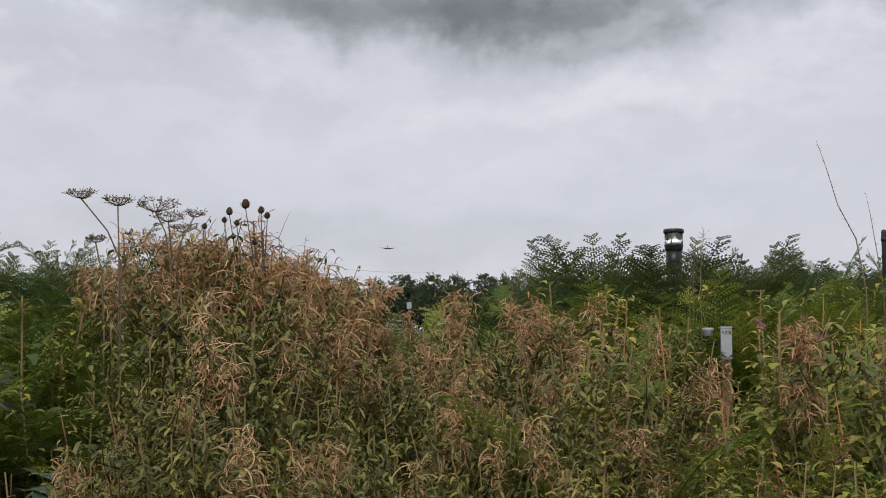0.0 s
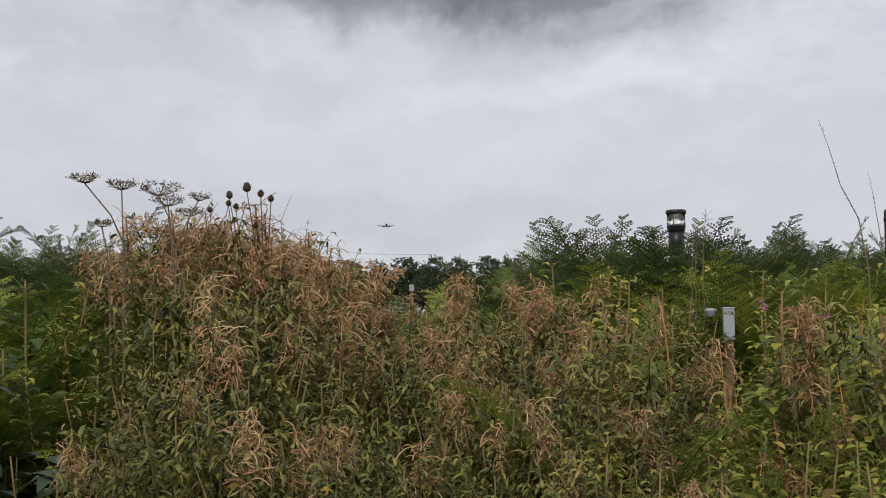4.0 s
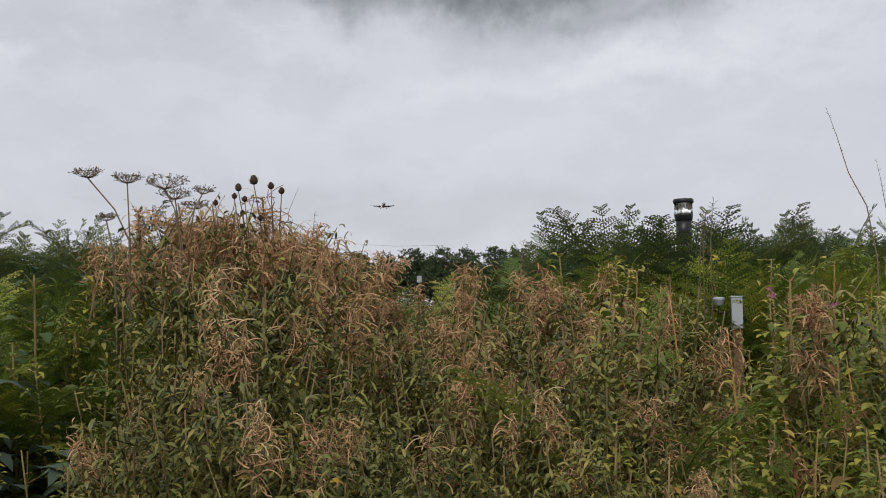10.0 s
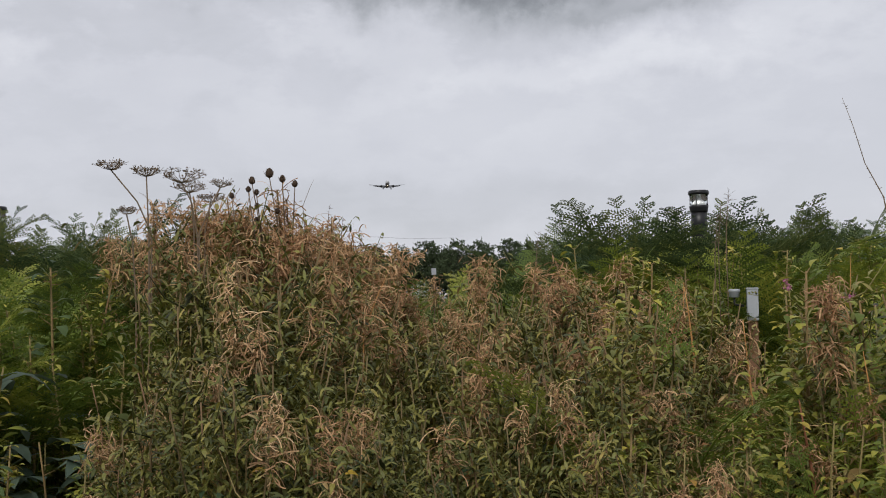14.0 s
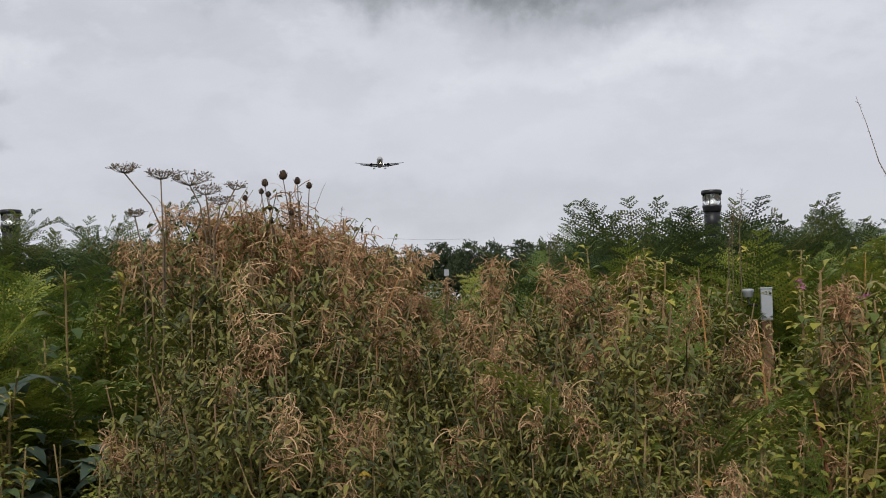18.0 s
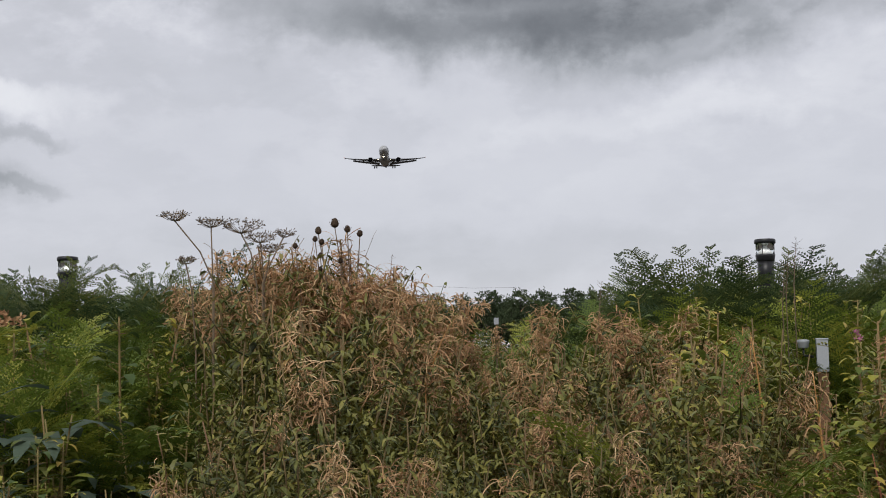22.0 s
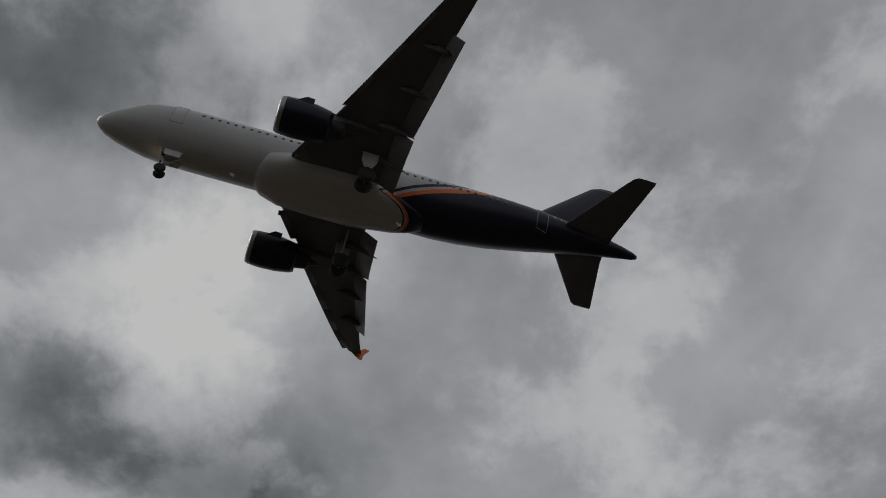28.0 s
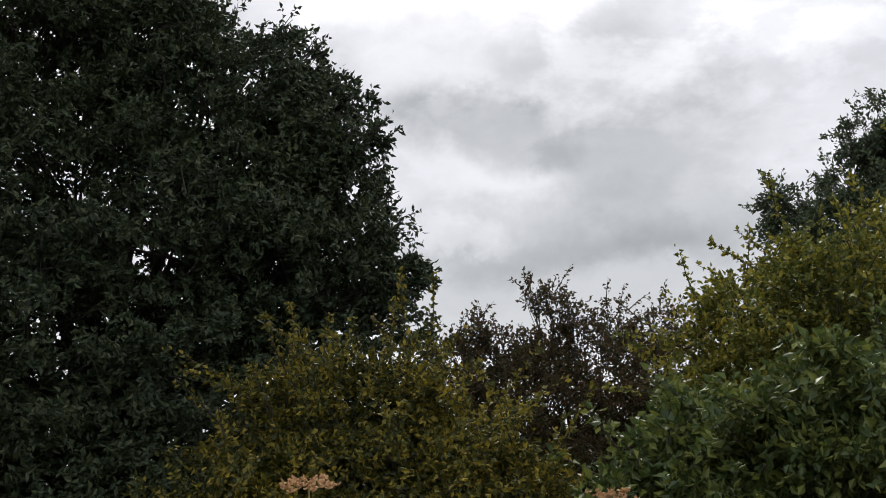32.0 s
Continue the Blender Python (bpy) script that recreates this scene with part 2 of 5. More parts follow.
M["bush_leaf"] = leafy("bush_leaf", [(0.035, 0.048, 0.018), (0.10, 0.105, 0.024), (0.26, 0.215, 0.032), (0.52, 0.39, 0.05)], 0.5, 0.25, 0.3, 0.2, 0.9, single=0.65)
M["hedge_leaf"] = leafy("hedge_leaf", [(0.04, 0.06, 0.022), (0.10, 0.12, 0.028), (0.20, 0.20, 0.035), (0.40, 0.33, 0.045)], 0.5, 0.25, 0.3, 0.2, 0.9, single=0.6)
M["ash_leaf"] = leafy("ash_leaf", [(0.05, 0.075, 0.045), (0.08, 0.11, 0.06), (0.12, 0.15, 0.075), (0.17, 0.19, 0.07)], 0.55, 0.25, 0.3, 0.2, 0.8)
M["thorn_leaf"] = leafy("thorn_leaf", [(0.045, 0.055, 0.025), (0.075, 0.07, 0.032), (0.11, 0.075, 0.04), (0.15, 0.075, 0.045)], 0.6, 0.3)
M["holly_leaf"] = leafy("glossy_shrub_leaf", [(0.045, 0.075, 0.026), (0.105, 0.145, 0.04), (0.25, 0.27, 0.055)], 0.42, 0.25, 0.4, single=0.65)
M["far_leaf"] = leafy("far_leaf", [(0.06, 0.085, 0.045), (0.085, 0.115, 0.055), (0.12, 0.145, 0.07)], 0.7, 0.2)
M["bark"] = painted("bark", (0.05, 0.043, 0.036), 0.85, 0, 0.4, 5, 0.6)
M["black"] = painted("black_coated_metal", (0.012, 0.012, 0.013), 0.4, 0, 0.3, 14)
M["grey_box"] = painted("grey_cabinet_paint", (0.42, 0.44, 0.47), 0.5, 0, 0.12, 12)
M["lens_white"] = painted("white_reflector", (0.75, 0.75, 0.74), 0.35, 0, 0.05, 10)
M["brown_post"] = painted("weathered_timber", (0.27, 0.145, 0.08), 0.8, 0, 0.25, 18, 0.4)
M["cable"] = painted("cable_sheath", (0.22, 0.20, 0.23), 0.5, 0, 0.2, 3)
M["soil"] = painted("soil", (0.055, 0.042, 0.028), 0.95, 0, 0.45, 2.5, 0.8)


def glass(name, col=(0.95, 0.97, 0.97)):
    m, nt, b = principled(name, 0.04)
    b.inputs["IOR"].default_value = 1.12
    b.inputs["Base Color"].default_value = (*col, 1)
    b.inputs["Transmission Weight"].default_value = 1.0
    return m


def glow(name, col, strength):
    m, nt, b = principled(name, 0.3)
    b.inputs["Base Color"].default_value = (*col, 1)
    b.inputs["Emission Color"].default_value, b.inputs["Emission Strength"].default_value = (*col, 1), strength
    return m


M["glass"] = glass("lamp_glass")
M["landing_light"] = glow("landing_light", (1.0, 0.84, 0.58), 9.0)


def livery():
    """White body paint, with navy behind a slanting curved edge and grey and orange bands along it."""
    m, nt, b = principled("aircraft_body_paint", 0.35, 0.0, 0.3)
    co = node(nt, "ShaderNodeTexCoord").outputs["Object"]
    s = node(nt, "ShaderNodeSeparateXYZ", ins={0: co})
    aft = math_n(nt, "SUBTRACT", 17.0, s.outputs[1])
    z = s.outputs[2]
    edge = math_n(nt, "ADD", 21.9, math_n(nt, "ADD", math_n(nt, "MULTIPLY", z, 2.0), math_n(nt, "MULTIPLY", math_n(nt, "MULTIPLY", z, z), 0.1)))
    width = math_n(nt, "ADD", 2.5, math_n(nt, "MINIMUM", math_n(nt, "MULTIPLY", z, 0.85), math_n(nt, "MULTIPLY", z, 0.2)))
    edge = math_n(nt, "ADD", edge, math_n(nt, "MULTIPLY", math_n(nt, "MAXIMUM", math_n(nt, "SUBTRACT", -1.75, z), 0.0), 6.0))
    k = math_n(nt, "DIVIDE", math_n(nt, "SUBTRACT", aft, edge), math_n(nt, "MAXIMUM", width, 0.25))
    k = math_n(nt, "MULTIPLY", k, 0.25, clamp=True)
    r = node(nt, "ShaderNodeValToRGB", ins={0: k})
    cr = r.color_ramp
    cr.interpolation = "CONSTANT"
    cr.elements[0].position, cr.elements[0].color = 0.0, (0.46, 0.465, 0.465, 1)
    cr.elements[1].position, cr.elements[1].color = 0.004, (0.012, 0.014, 0.03, 1)
    for pos, col in ((0.07, (0.42, 0.43, 0.46)), (0.13, (0.75, 0.17, 0.04)), (0.235, (0.012, 0.013, 0.028))):
        cr.elements.new(pos).color = (*col, 1)
    stain = node(nt, "ShaderNodeTexNoise", ins={"Vector": vmath(nt, "MULTIPLY", co, (1.2, 0.25, 1.2)), "Scale": 1.6, "Detail": 6, "Roughness": 0.65}).outputs["Fac"]
    seam = node(nt, "ShaderNodeTexWave", ins={"Vector": co, "Scale": 0.30, "Distortion": 0.0})
    seam.bands_direction = "Y"
    line = smooth(nt, seam.outputs["Fac"], 0.0, 0.004, 0.82, 1.0)
    k2 = math_n(nt, "MULTIPLY", math_n(nt, "ADD", 0.78, math_n(nt, "MULTIPLY", stain, 0.4)), line)
    col = vmath(nt, "SCALE", r.outputs[0])
    nt.links.new(k2, col.node.inputs["Scale"])
    nt.links.new(col, b.inputs["Base Color"])
    return m


M["livery"] = livery()
M["navy"] = painted("navy_paint", (0.010, 0.011, 0.022), 0.35, 0, 0.2, 0.8, 0, 0.25)
M["orange"] = painted("orange_paint", (0.75, 0.19, 0.05), 0.35, 0, 0.1, 1.0)
M["wing_grey"] = painted("wing_grey_paint", (0.10, 0.103, 0.11), 0.5, 0, 0.25, 0.6, 0, 0.3)
M["flap_grey"] = painted("flap_grey_paint", (0.15, 0.154, 0.16), 0.5, 0, 0.2, 0.8)
M["fairing"] = painted("belly_fairing_paint", (0.52, 0.53, 0.54), 0.35, 0, 0.2, 0.7)
M["steel"] = painted("bare_metal", (0.30, 0.30, 0.31), 0.4, 0.8, 0.1, 2)
M["tyre"] = painted("tyre_rubber", (0.02, 0.02, 0.02), 0.8, 0, 0.2, 5)
M["dark"] = painted("dark_metal", (0.03, 0.03, 0.033), 0.5, 0.3, 0.3, 3)
M["gear"] = painted("gear_strut_paint", (0.45, 0.46, 0.47), 0.4, 0.2, 0.15, 4)
M["pane"] = painted("window_pane", (0.02, 0.022, 0.026), 0.12, 0, 0.1, 3)
M["white"] = painted("white_marking", (0.75, 0.75, 0.76), 0.4, 0, 0.05, 2)
M["fan"] = painted("fan_blades", (0.012, 0.012, 0.014), 0.6, 0.0, 0.3, 3)


# ---- mesh helpers ----
class Geo:
    """Gathers points and faces for one mesh."""

    def __init__(self):
        self.v, self.f = [], []

    def tube(self, pts, radii, sides=5, cap=True):
        pts = [Vector(p) for p in pts]
        base, n = len(self.v), len(pts)
        ref = Vector((0.31, 0.77, 0.55))
        for i, p in enumerate(pts):
            d = (pts[min(i + 1, n - 1)] - pts[max(i - 1, 0)]).normalized()
            a = d.cross(ref)
            if a.length < 1e-4:
                a = d.cross(Vector((1, 0, 0)))
            a.normalize()
            b = d.cross(a)
            r = radii[i] if hasattr(radii, "__len__") else radii
            for k in range(sides):
                t = 2 * math.pi * k / sides
                self.v.append(p + (a * math.cos(t) + b * math.sin(t)) * r)
        for i in range(n - 1):
            for k in range(sides):
                k2 = (k + 1) % sides
                self.f.append((base + i * sides + k, base + i * sides + k2, base + (i + 1) * sides + k2, base + (i + 1) * sides + k))
        if cap:
            self.f.append(tuple(base + k for k in reversed(range(sides))))
            self.f.append(tuple(base + (n - 1) * sides + k for k in range(sides)))
        return self

    def rings(self, rings, cap=True):
        base, m = len(self.v), len(rings[0])
        for r in rings:
            self.v.extend(Vector(p) for p in r)
        for i in range(len(rings) - 1):
            for k in range(m):
                k2 = (k + 1) % m
                self.f.append((base + i * m + k, base + i * m + k2, base + (i + 1) * m + k2, base + (i + 1) * m + k))
        if cap:
            self.f.append(tuple(base + k for k in reversed(range(m))))
            self.f.append(tuple(base + (len(rings) - 1) * m + k for k in range(m)))
        return self

    def lathe(self, prof, sides=20, axis="z", at=(0, 0, 0), cap=True):
        """prof: (radius, height) along the axis."""
        rr = []
        for r, h in prof:
            ring = []
            for k in range(sides):
                t = 2 * math.pi * k / sides
                c, s = r * math.cos(t), r * math.sin(t)
                p = {"z": (c, s, h), "y": (s, h, c), "x": (h, c, s)}[axis]
                ring.append(Vector(p) + Vector(at))
            rr.append(ring)
        return self.rings(rr, cap)

    def leaf(self, base, way, side, length, width, droop=0.4, fold=0.0, shape=(0.55, 1.0, 0.7)):
        """A blade that starts along way and droops; its width follows shape."""
        b0 = len(self.v)
        p, d = Vector(base), Vector(way).normalized()
        side = Vector(side).normalized()
        n = len(shape) + 1
        step = length / n
        self.v.append(p.copy())
        for i, s in enumerate(shape):
            p = p + d * step
            d = (d + Vector((0, 0, -droop / n))).normalized()
            w = side * (width * 0.5 * s)
            up = side.cross(d) * (fold * width * s)
            self.v.append(p - w + up)
            self.v.append(p + w + up)
        self.v.append(p + d * step)
        self.f.append((b0, b0 + 2, b0 + 1))
        for i in range(len(shape) - 1):
            a = b0 + 1 + 2 * i
            self.f.append((a, a + 1, a + 3, a + 2))
        a = b0 + 1 + 2 * (len(shape) - 1)
        self.f.append((a, a + 1, a + 2))

    def ribbon(self, pts, width, side):
        b0 = len(self.v)
        w = Vector(side).normalized() * width * 0.5
        for p in pts:
            self.v.append(Vector(p) - w)
            self.v.append(Vector(p) + w)
        for i in range(len(pts) - 1):
            a = b0 + 2 * i
            self.f.append((a, a + 1, a + 3, a + 2))

    def mesh(self, name, material, smooth_shade=True):
        me = bpy.data.meshes.new(name)
        me.from_pydata([tuple(p) for p in self.v], [], self.f)
        me.materials.append(material)
        if smooth_shade:
            me.polygons.foreach_set("use_smooth", [True] * len(me.polygons))
        return me


def part(name, geo, material, parent, label="", smooth_shade=True):
    me = geo if isinstance(geo, bpy.types.Mesh) else geo.mesh(name, material, smooth_shade)
    ob = new(name, me)
    ob.parent = parent
    if label:
        ob["label"] = label
    return ob


def thing(name, label, category, group="", kind="", m=None):
    ob = new(name)
    tagged(ob, label, category, group, kind)
    if m is not None:
        ob.matrix_basis = m
    return ob


def rnd(a, b):
    return random.uniform(a, b)


def ground_z(x, y):
    z = 0.75 * min(1.0, max(0.0, (y - 4.5) / 6.0)) if y > 0 else 0.0
    return z + 0.05 * noise.noise((x * 0.4, y * 0.4, 0))


def polar(az, dist):
    return -math.sin(radians(az)) * dist, math.cos(radians(az)) * dist


# ---- ground ----
def make_ground():
    g = Geo()
    radii = [0, 0.7, 1.4, 2.1, 2.8, 3.5, 4.2, 5, 6, 7, 8, 9, 10, 11, 12.5, 14, 17, 21, 27, 40, 70, 130, 260, 600, 1500, 4500]
    n = 72
    rr = []
    for r in radii[1:]:
        rr.append([(r * math.sin(2 * math.pi * k / n), r * math.cos(2 * math.pi * k / n), 0) for k in range(n)])
    rr = [[(x, y, ground_z(x, y)) for x, y, z in ring] for ring in rr]
    g.rings(rr, cap=False)
    g.v.append(Vector((0, 0, ground_z(0, 0))))
    c = len(g.v) - 1
    for k in range(n):
        g.f.append((k, c, (k + 1) % n))
    ob = new("ground", g.mesh("ground", M["soil"]))
    tagged(ob, "dark brown soil and leaf litter under the weeds", "ground", kind="structure")


make_ground()


# ---- aircraft: local +y forward, +x its right wing, +z up; the nose is 17 m ahead of the origin ----
def lerp_table(tab, s):
    for a, b in zip(tab, tab[1:]):
        if s <= b[0]:
            k = (s - a[0]) / (b[0] - a[0])
            k = max(0.0, k)
            return [x + (y - x) * k for x, y in zip(a[1:], b[1:])]
    return list(tab[-1][1:])


# aft of the nose, top, bottom, half width
HULL = [(0, -0.53, -0.57, 0.02), (0.15, -0.22, -0.85, 0.33), (0.4, 0.0, -1.06, 0.58), (0.8, 0.28, -1.27, 0.85), (1.5, 0.72, -1.5, 1.2), (2.5, 1.36, -1.74, 1.55), (3.5, 1.8, -1.92, 1.8),
        (5, 2.03, -2.05, 1.95), (6.5, 2.07, -2.07, 1.975), (23, 2.07, -2.07, 1.975), (25, 2.07, -1.87, 1.96), (27, 2.07, -1.47, 1.88), (29, 2.05, -0.97, 1.7),
        (31, 2.0, -0.45, 1.42), (33, 1.88, 0.0, 1.1), (35, 1.65, 0.38, 0.75), (36.5, 1.4, 0.6, 0.45), (37.3, 1.2, 0.7, 0.27), (37.57, 1.08, 0.78, 0.16)]


def hull_ring(s, n=40, grow=0.0):
    top, bot, w = lerp_table(HULL, s)
    c, h = (top + bot) / 2, (top - bot) / 2
    return [((w + grow) * math.sin(2 * math.pi * k / n), 17 - s, c + (h + grow) * math.cos(2 * math.pi * k / n)) for k in range(n)]


def hull_side(s, z, out=0.0):
    """The half width of the hull at height z, and its slope angle."""
    top, bot, w = lerp_table(HULL, s)
    c, h = (top + bot) / 2, (top - bot) / 2
    k = max(-0.99, min(0.99, (z - c) / h))
    return (w + out) * math.sqrt(1 - k * k), math.atan2(k * w, math.sqrt(1 - k * k) * h)


def foil(le, te, z, thick, x, n=9, droop=0.0):
    """An aerofoil ring across a span station x; le, te aft of the nose."""
    up, lo = [], []
    for i in range(n):
        k = (1 - math.cos(math.pi * i / (n - 1))) / 2
        t = thick * (te - le) * 2.6 * (0.2969 * math.sqrt(k) - 0.126 * k - 0.3516 * k * k + 0.2843 * k ** 3 - 0.1015 * k ** 4) * 1.9
        s = le + (te - le) * k
        zz = z - droop * k * (te - le)
        up.append((x, 17 - s, zz + t * 0.6))
        lo.append((x, 17 - s, zz - t * 0.4))
    return up + lo[-2:0:-1]


# span, leading edge, trailing edge, height, thickness
WING = [(1.2, 12.4, 18.75, -1.45, 0.13), (1.97, 12.8, 18.8, -1.38, 0.125), (4.2, 13.95, 18.9, -1.12, 0.115), (6.4, 15.1, 19.05, -0.86, 0.11), (9, 16.42, 19.65, -0.5, 0.105),
        (11.5, 17.68, 20.23, -0.1, 0.1), (13.6, 18.74, 20.71, 0.28, 0.1), (15.5, 19.7, 21.15, 0.7, 0.1), (16.8, 20.45, 21.5, 1.02, 0.09), (17, 20.75, 21.55, 1.07, 0.06)]


def wing_at(x):
    return lerp_table(WING, x)


def lamp(at_, r, parent, label):
    x, y, z = at_
    shell = part("lamp_housing", Geo().lathe([(r * 0.4, -0.16), (r * 1.1, -0.1), (r * 1.2, 0.05), (r * 1.12, 0.05), (r * 1.05, -0.03)], 14, "y", at_, False), M["dark"], parent)
    part("lamp_glass", Geo().lathe([(r * 0.02, 0.0), (r * 1.06, -0.005), (r * 1.06, -0.03), (r * 0.02, -0.03)], 14, "y", at_), M["landing_light"], parent, label)


def make_aircraft():
    ac = thing("airliner", "white twin-engine airliner with navy tail and orange stripe, wheels down", "aircraft")
    stations = sorted(set([h[0] for h in HULL] + [0.05, 0.28, 0.6, 1.1, 2, 3, 4.2, 5.7] + [6.5 + 1.1 * i for i in range(16)] + [24, 26, 28, 30, 32, 34, 35.8]))
    body = part("fuselage", Geo().rings([hull_ring(s) for s in stations]), M["livery"], ac, "white fuselage with navy rear and orange band")
    # belly fairing between the wings
    rings = []
    for s, w, lo, hi in ((10.6, 0.9, -2.0, -1.0), (11.4, 1.7, -2.2, -1.0), (12.6, 2.12, -2.36, -1.0), (15, 2.22, -2.42, -1.0), (17.6, 2.18, -2.42, -1.05), (19.2, 1.8, -2.38, -1.35), (20.4, 1.5, -2.3, -1.6), (21.4, 1.1, -2.2, -1.78), (22.3, 0.6, -2.08, -1.9)):
        ring = []
        for k in range(17):
            t = math.pi * k / 16
            ring.append((w * math.cos(t), 17 - s, hi + (lo - hi) * math.sin(t) ** 0.7))
        rings.append(ring)
    part("belly_fairing", Geo().rings(rings), M["livery"], body, "pale grey wing-root fairing")
    # cabin windows, on both sides
    g = Geo()
    g.rings([[(0, 0.12 * math.cos(a) * k, 0.17 * math.sin(a) * k) for a in [2 * math.pi * i / 10 for i in range(10)]] for k in (1.0, 0.85)], cap=True)
    for i, v in enumerate(g.v):
        v.x = 0.0 if i < 10 else 0.02
    pane = g.mesh("cabin_window", M["pane"])
    for sgn in (1, -1):
        for i in range(40):
            s = 6.6 + i * 0.533
            if 14.2 < s < 14.7 or 15.4 < s < 15.9:
                continue
            w, slope = hull_side(s, 0.52)
            o = part("cabin_window", pane, None, body)
            o.matrix_basis = Matrix.Translation((sgn * (w + 0.002), 17 - s, 0.52)) @ Matrix.Rotation(0 if sgn > 0 else math.pi, 4, "Z") @ Matrix.Rotation(-slope, 4, "Y")
        # doors: raised outline frames
        for s, hgt, wid, z0 in ((5.1, 1.85, 0.82, 0.15), (30.2, 1.7, 0.8, 0.55), (15.0, 1.0, 0.5, 0.45)):
            g = Geo()
            loop = []
            for a, b in ((-1, -1), (1, -1), (1, 1), (-1, 1), (-1, -1)):
                loop.append((s + a * wid / 2, z0 + b * hgt / 2))
            for (s0, za), (s1, zb) in zip(loop, loop[1:]):
                pts = []
                for k in range(7):
                    ss, zz = s0 + (s1 - s0) * k / 6, za + (zb - za) * k / 6
                    pts.append((sgn * (hull_side(ss, zz)[0] + 0.006), 17 - ss, zz))
                g.tube(pts, 0.022 if s > 25 else 0.012, 4)
            part("door_outline", g, M["flap_grey"] if s < 25 else M["grey_box"], body)
    # flight-deck windows
    for i, (a0, a1) in enumerate(((4, 30), (33, 55), (58, 74), (-30, -4), (-55, -33), (-74, -58))):
        g = Geo()
        ring = []
        for s, ang in ((1.62, a0), (1.62, a1), (2.35, a1), (2.35, a0)):
            s += abs(ang) / 90.0 * 0.9
            top, bot, w = lerp_table(HULL, s)
            c, h = (top + bot) / 2, (top - bot) / 2
            t = radians(ang)
            ring.append(((w + 0.012) * math.sin(t), 17 - s, c + (h + 0.012) * math.cos(t)))
        g.rings([ring, [(x * 0.99, y, z * 0.99) for x, y, z in ring]])
        part("cockpit_window", g, M["pane"], body, smooth_shade=False)
    for sgn in (1, -1):
        def mir(pts):
            return [(sgn * x, y, z) for x, y, z in pts]
        wing = part("wing", Geo().rings([mir(foil(le, te, z, th, x)) for x, le, te, z, th in WING]), M["wing_grey"], ac, "grey swept wing with flaps down")
        # slats, drooped ahead of the leading edge
        for x0, x1 in ((2.5, 4.9), (6.9, 9.33), (9.34, 11.83), (11.84, 14.24), (14.25, 16.4)):
            rr = []
            for x in (x0, x1):
                le, te, z, th = wing_at(x)
                ch = max(0.42, 0.13 * (te - le))
                rr.append(mir([(x, yy, zz) for _, yy, zz in foil(le - 0.27, le - 0.27 + ch, z - 0.24, 0.16, x, 6, -0.5)]))
            part("slat", Geo().rings(rr), M["flap_grey"], wing, "lowered leading-edge slat")
        # flaps, lowered behind the trailing edge
        for x0, x1 in ((2.1, 6.25), (6.45, 13.3)):
            rr = []
            for k in range(4):
                x = x0 + (x1 - x0) * k / 3
                le, te, z, th = wing_at(x)
                ch = 1.35 if x < 6.3 else 1.25 - (x - 6.4) * 0.055
                rr.append(mir(foil(te - 0.22, te - 0.22 + ch * 0.88, z - 0.20, 0.11, x, 7, 0.62)))
            part("flap", Geo().rings(rr), M["flap_grey"], wing, "lowered trailing-edge flap")
        for x in (3.9, 6.35, 9.1, 12.2):
            le, te, z, th = wing_at(x)
            ln = 2.6 - 0.1 * x
            prof = [(0.02, 0.0), (0.16, 0.3), (0.22, 0.9), (0.2, 1.6), (0.12, ln), (0.015, ln + 0.55)]
            rr = []
            for r, d in prof:
                s = te - 1.5 + d
                zc = z - 0.28 - max(0.0, d - 1.3) * 0.42
                rr.append([(sgn * x + r * 0.75 * math.cos(a), 17 - s, zc + r * 1.3 * math.sin(a)) for a in [2 * math.pi * i / 10 for i in range(10)]])
            part("flap_track_fairing", Geo().rings(rr), M["wing_grey"], wing)
        # wingtip fence
        le, te, z, th = wing_at(17.0)
        rr = []
        for zz, a, b in ((-0.5, 0.6, 0.95), (-0.25, 0.3, 0.95), (0.0, 0.0, 1.0), (0.35, 0.55, 1.2), (0.7, 1.0, 1.42)):
            rr.append([(sgn * 17.02 - 0.03, 17 - (le + a), z + zz), (sgn * 17.02, 17 - (le + (a + b) / 2), z + zz), (sgn * 17.02 + 0.03, 17 - (le + b), z + zz), (sgn * 17.02 + 0.04, 17 - (le + (a + b) / 2), z + zz)])
        part("wingtip_fence", Geo().rings(rr), M["orange"], wing, "orange wingtip fence", False)
        # engine
        ex, ez, y0 = sgn * 5.75, -2.2, 17 - 11.45
        prof = [(0.94, -1.15), (0.90, -0.5), (0.92, -0.2), (1.0, -0.02), (1.08, 0.0), (1.15, -0.1), (1.22, -0.5), (1.25, -1.2), (1.2, -2.2), (1.05, -3.1), (0.94, -3.35), (0.88, -3.3), (0.86, -2.6)]
        nac = part("engine_nacelle", Geo().lathe([(r, h) for r, h in prof], 28, "y", (ex, y0, ez)), M["navy"], ac, "dark navy engine nacelle")
        lip = [(0.925, -0.22), (0.985, -0.03), (1.08, 0.012), (1.165, -0.1), (1.205, -0.32), (1.19, -0.33), (1.06, -0.04), (0.94, -0.23)]
        part("inlet_lip", Geo().lathe(lip, 28, "y", (ex, y0, ez), False), M["steel"], nac, "bare metal inlet lip")
        g = Geo()
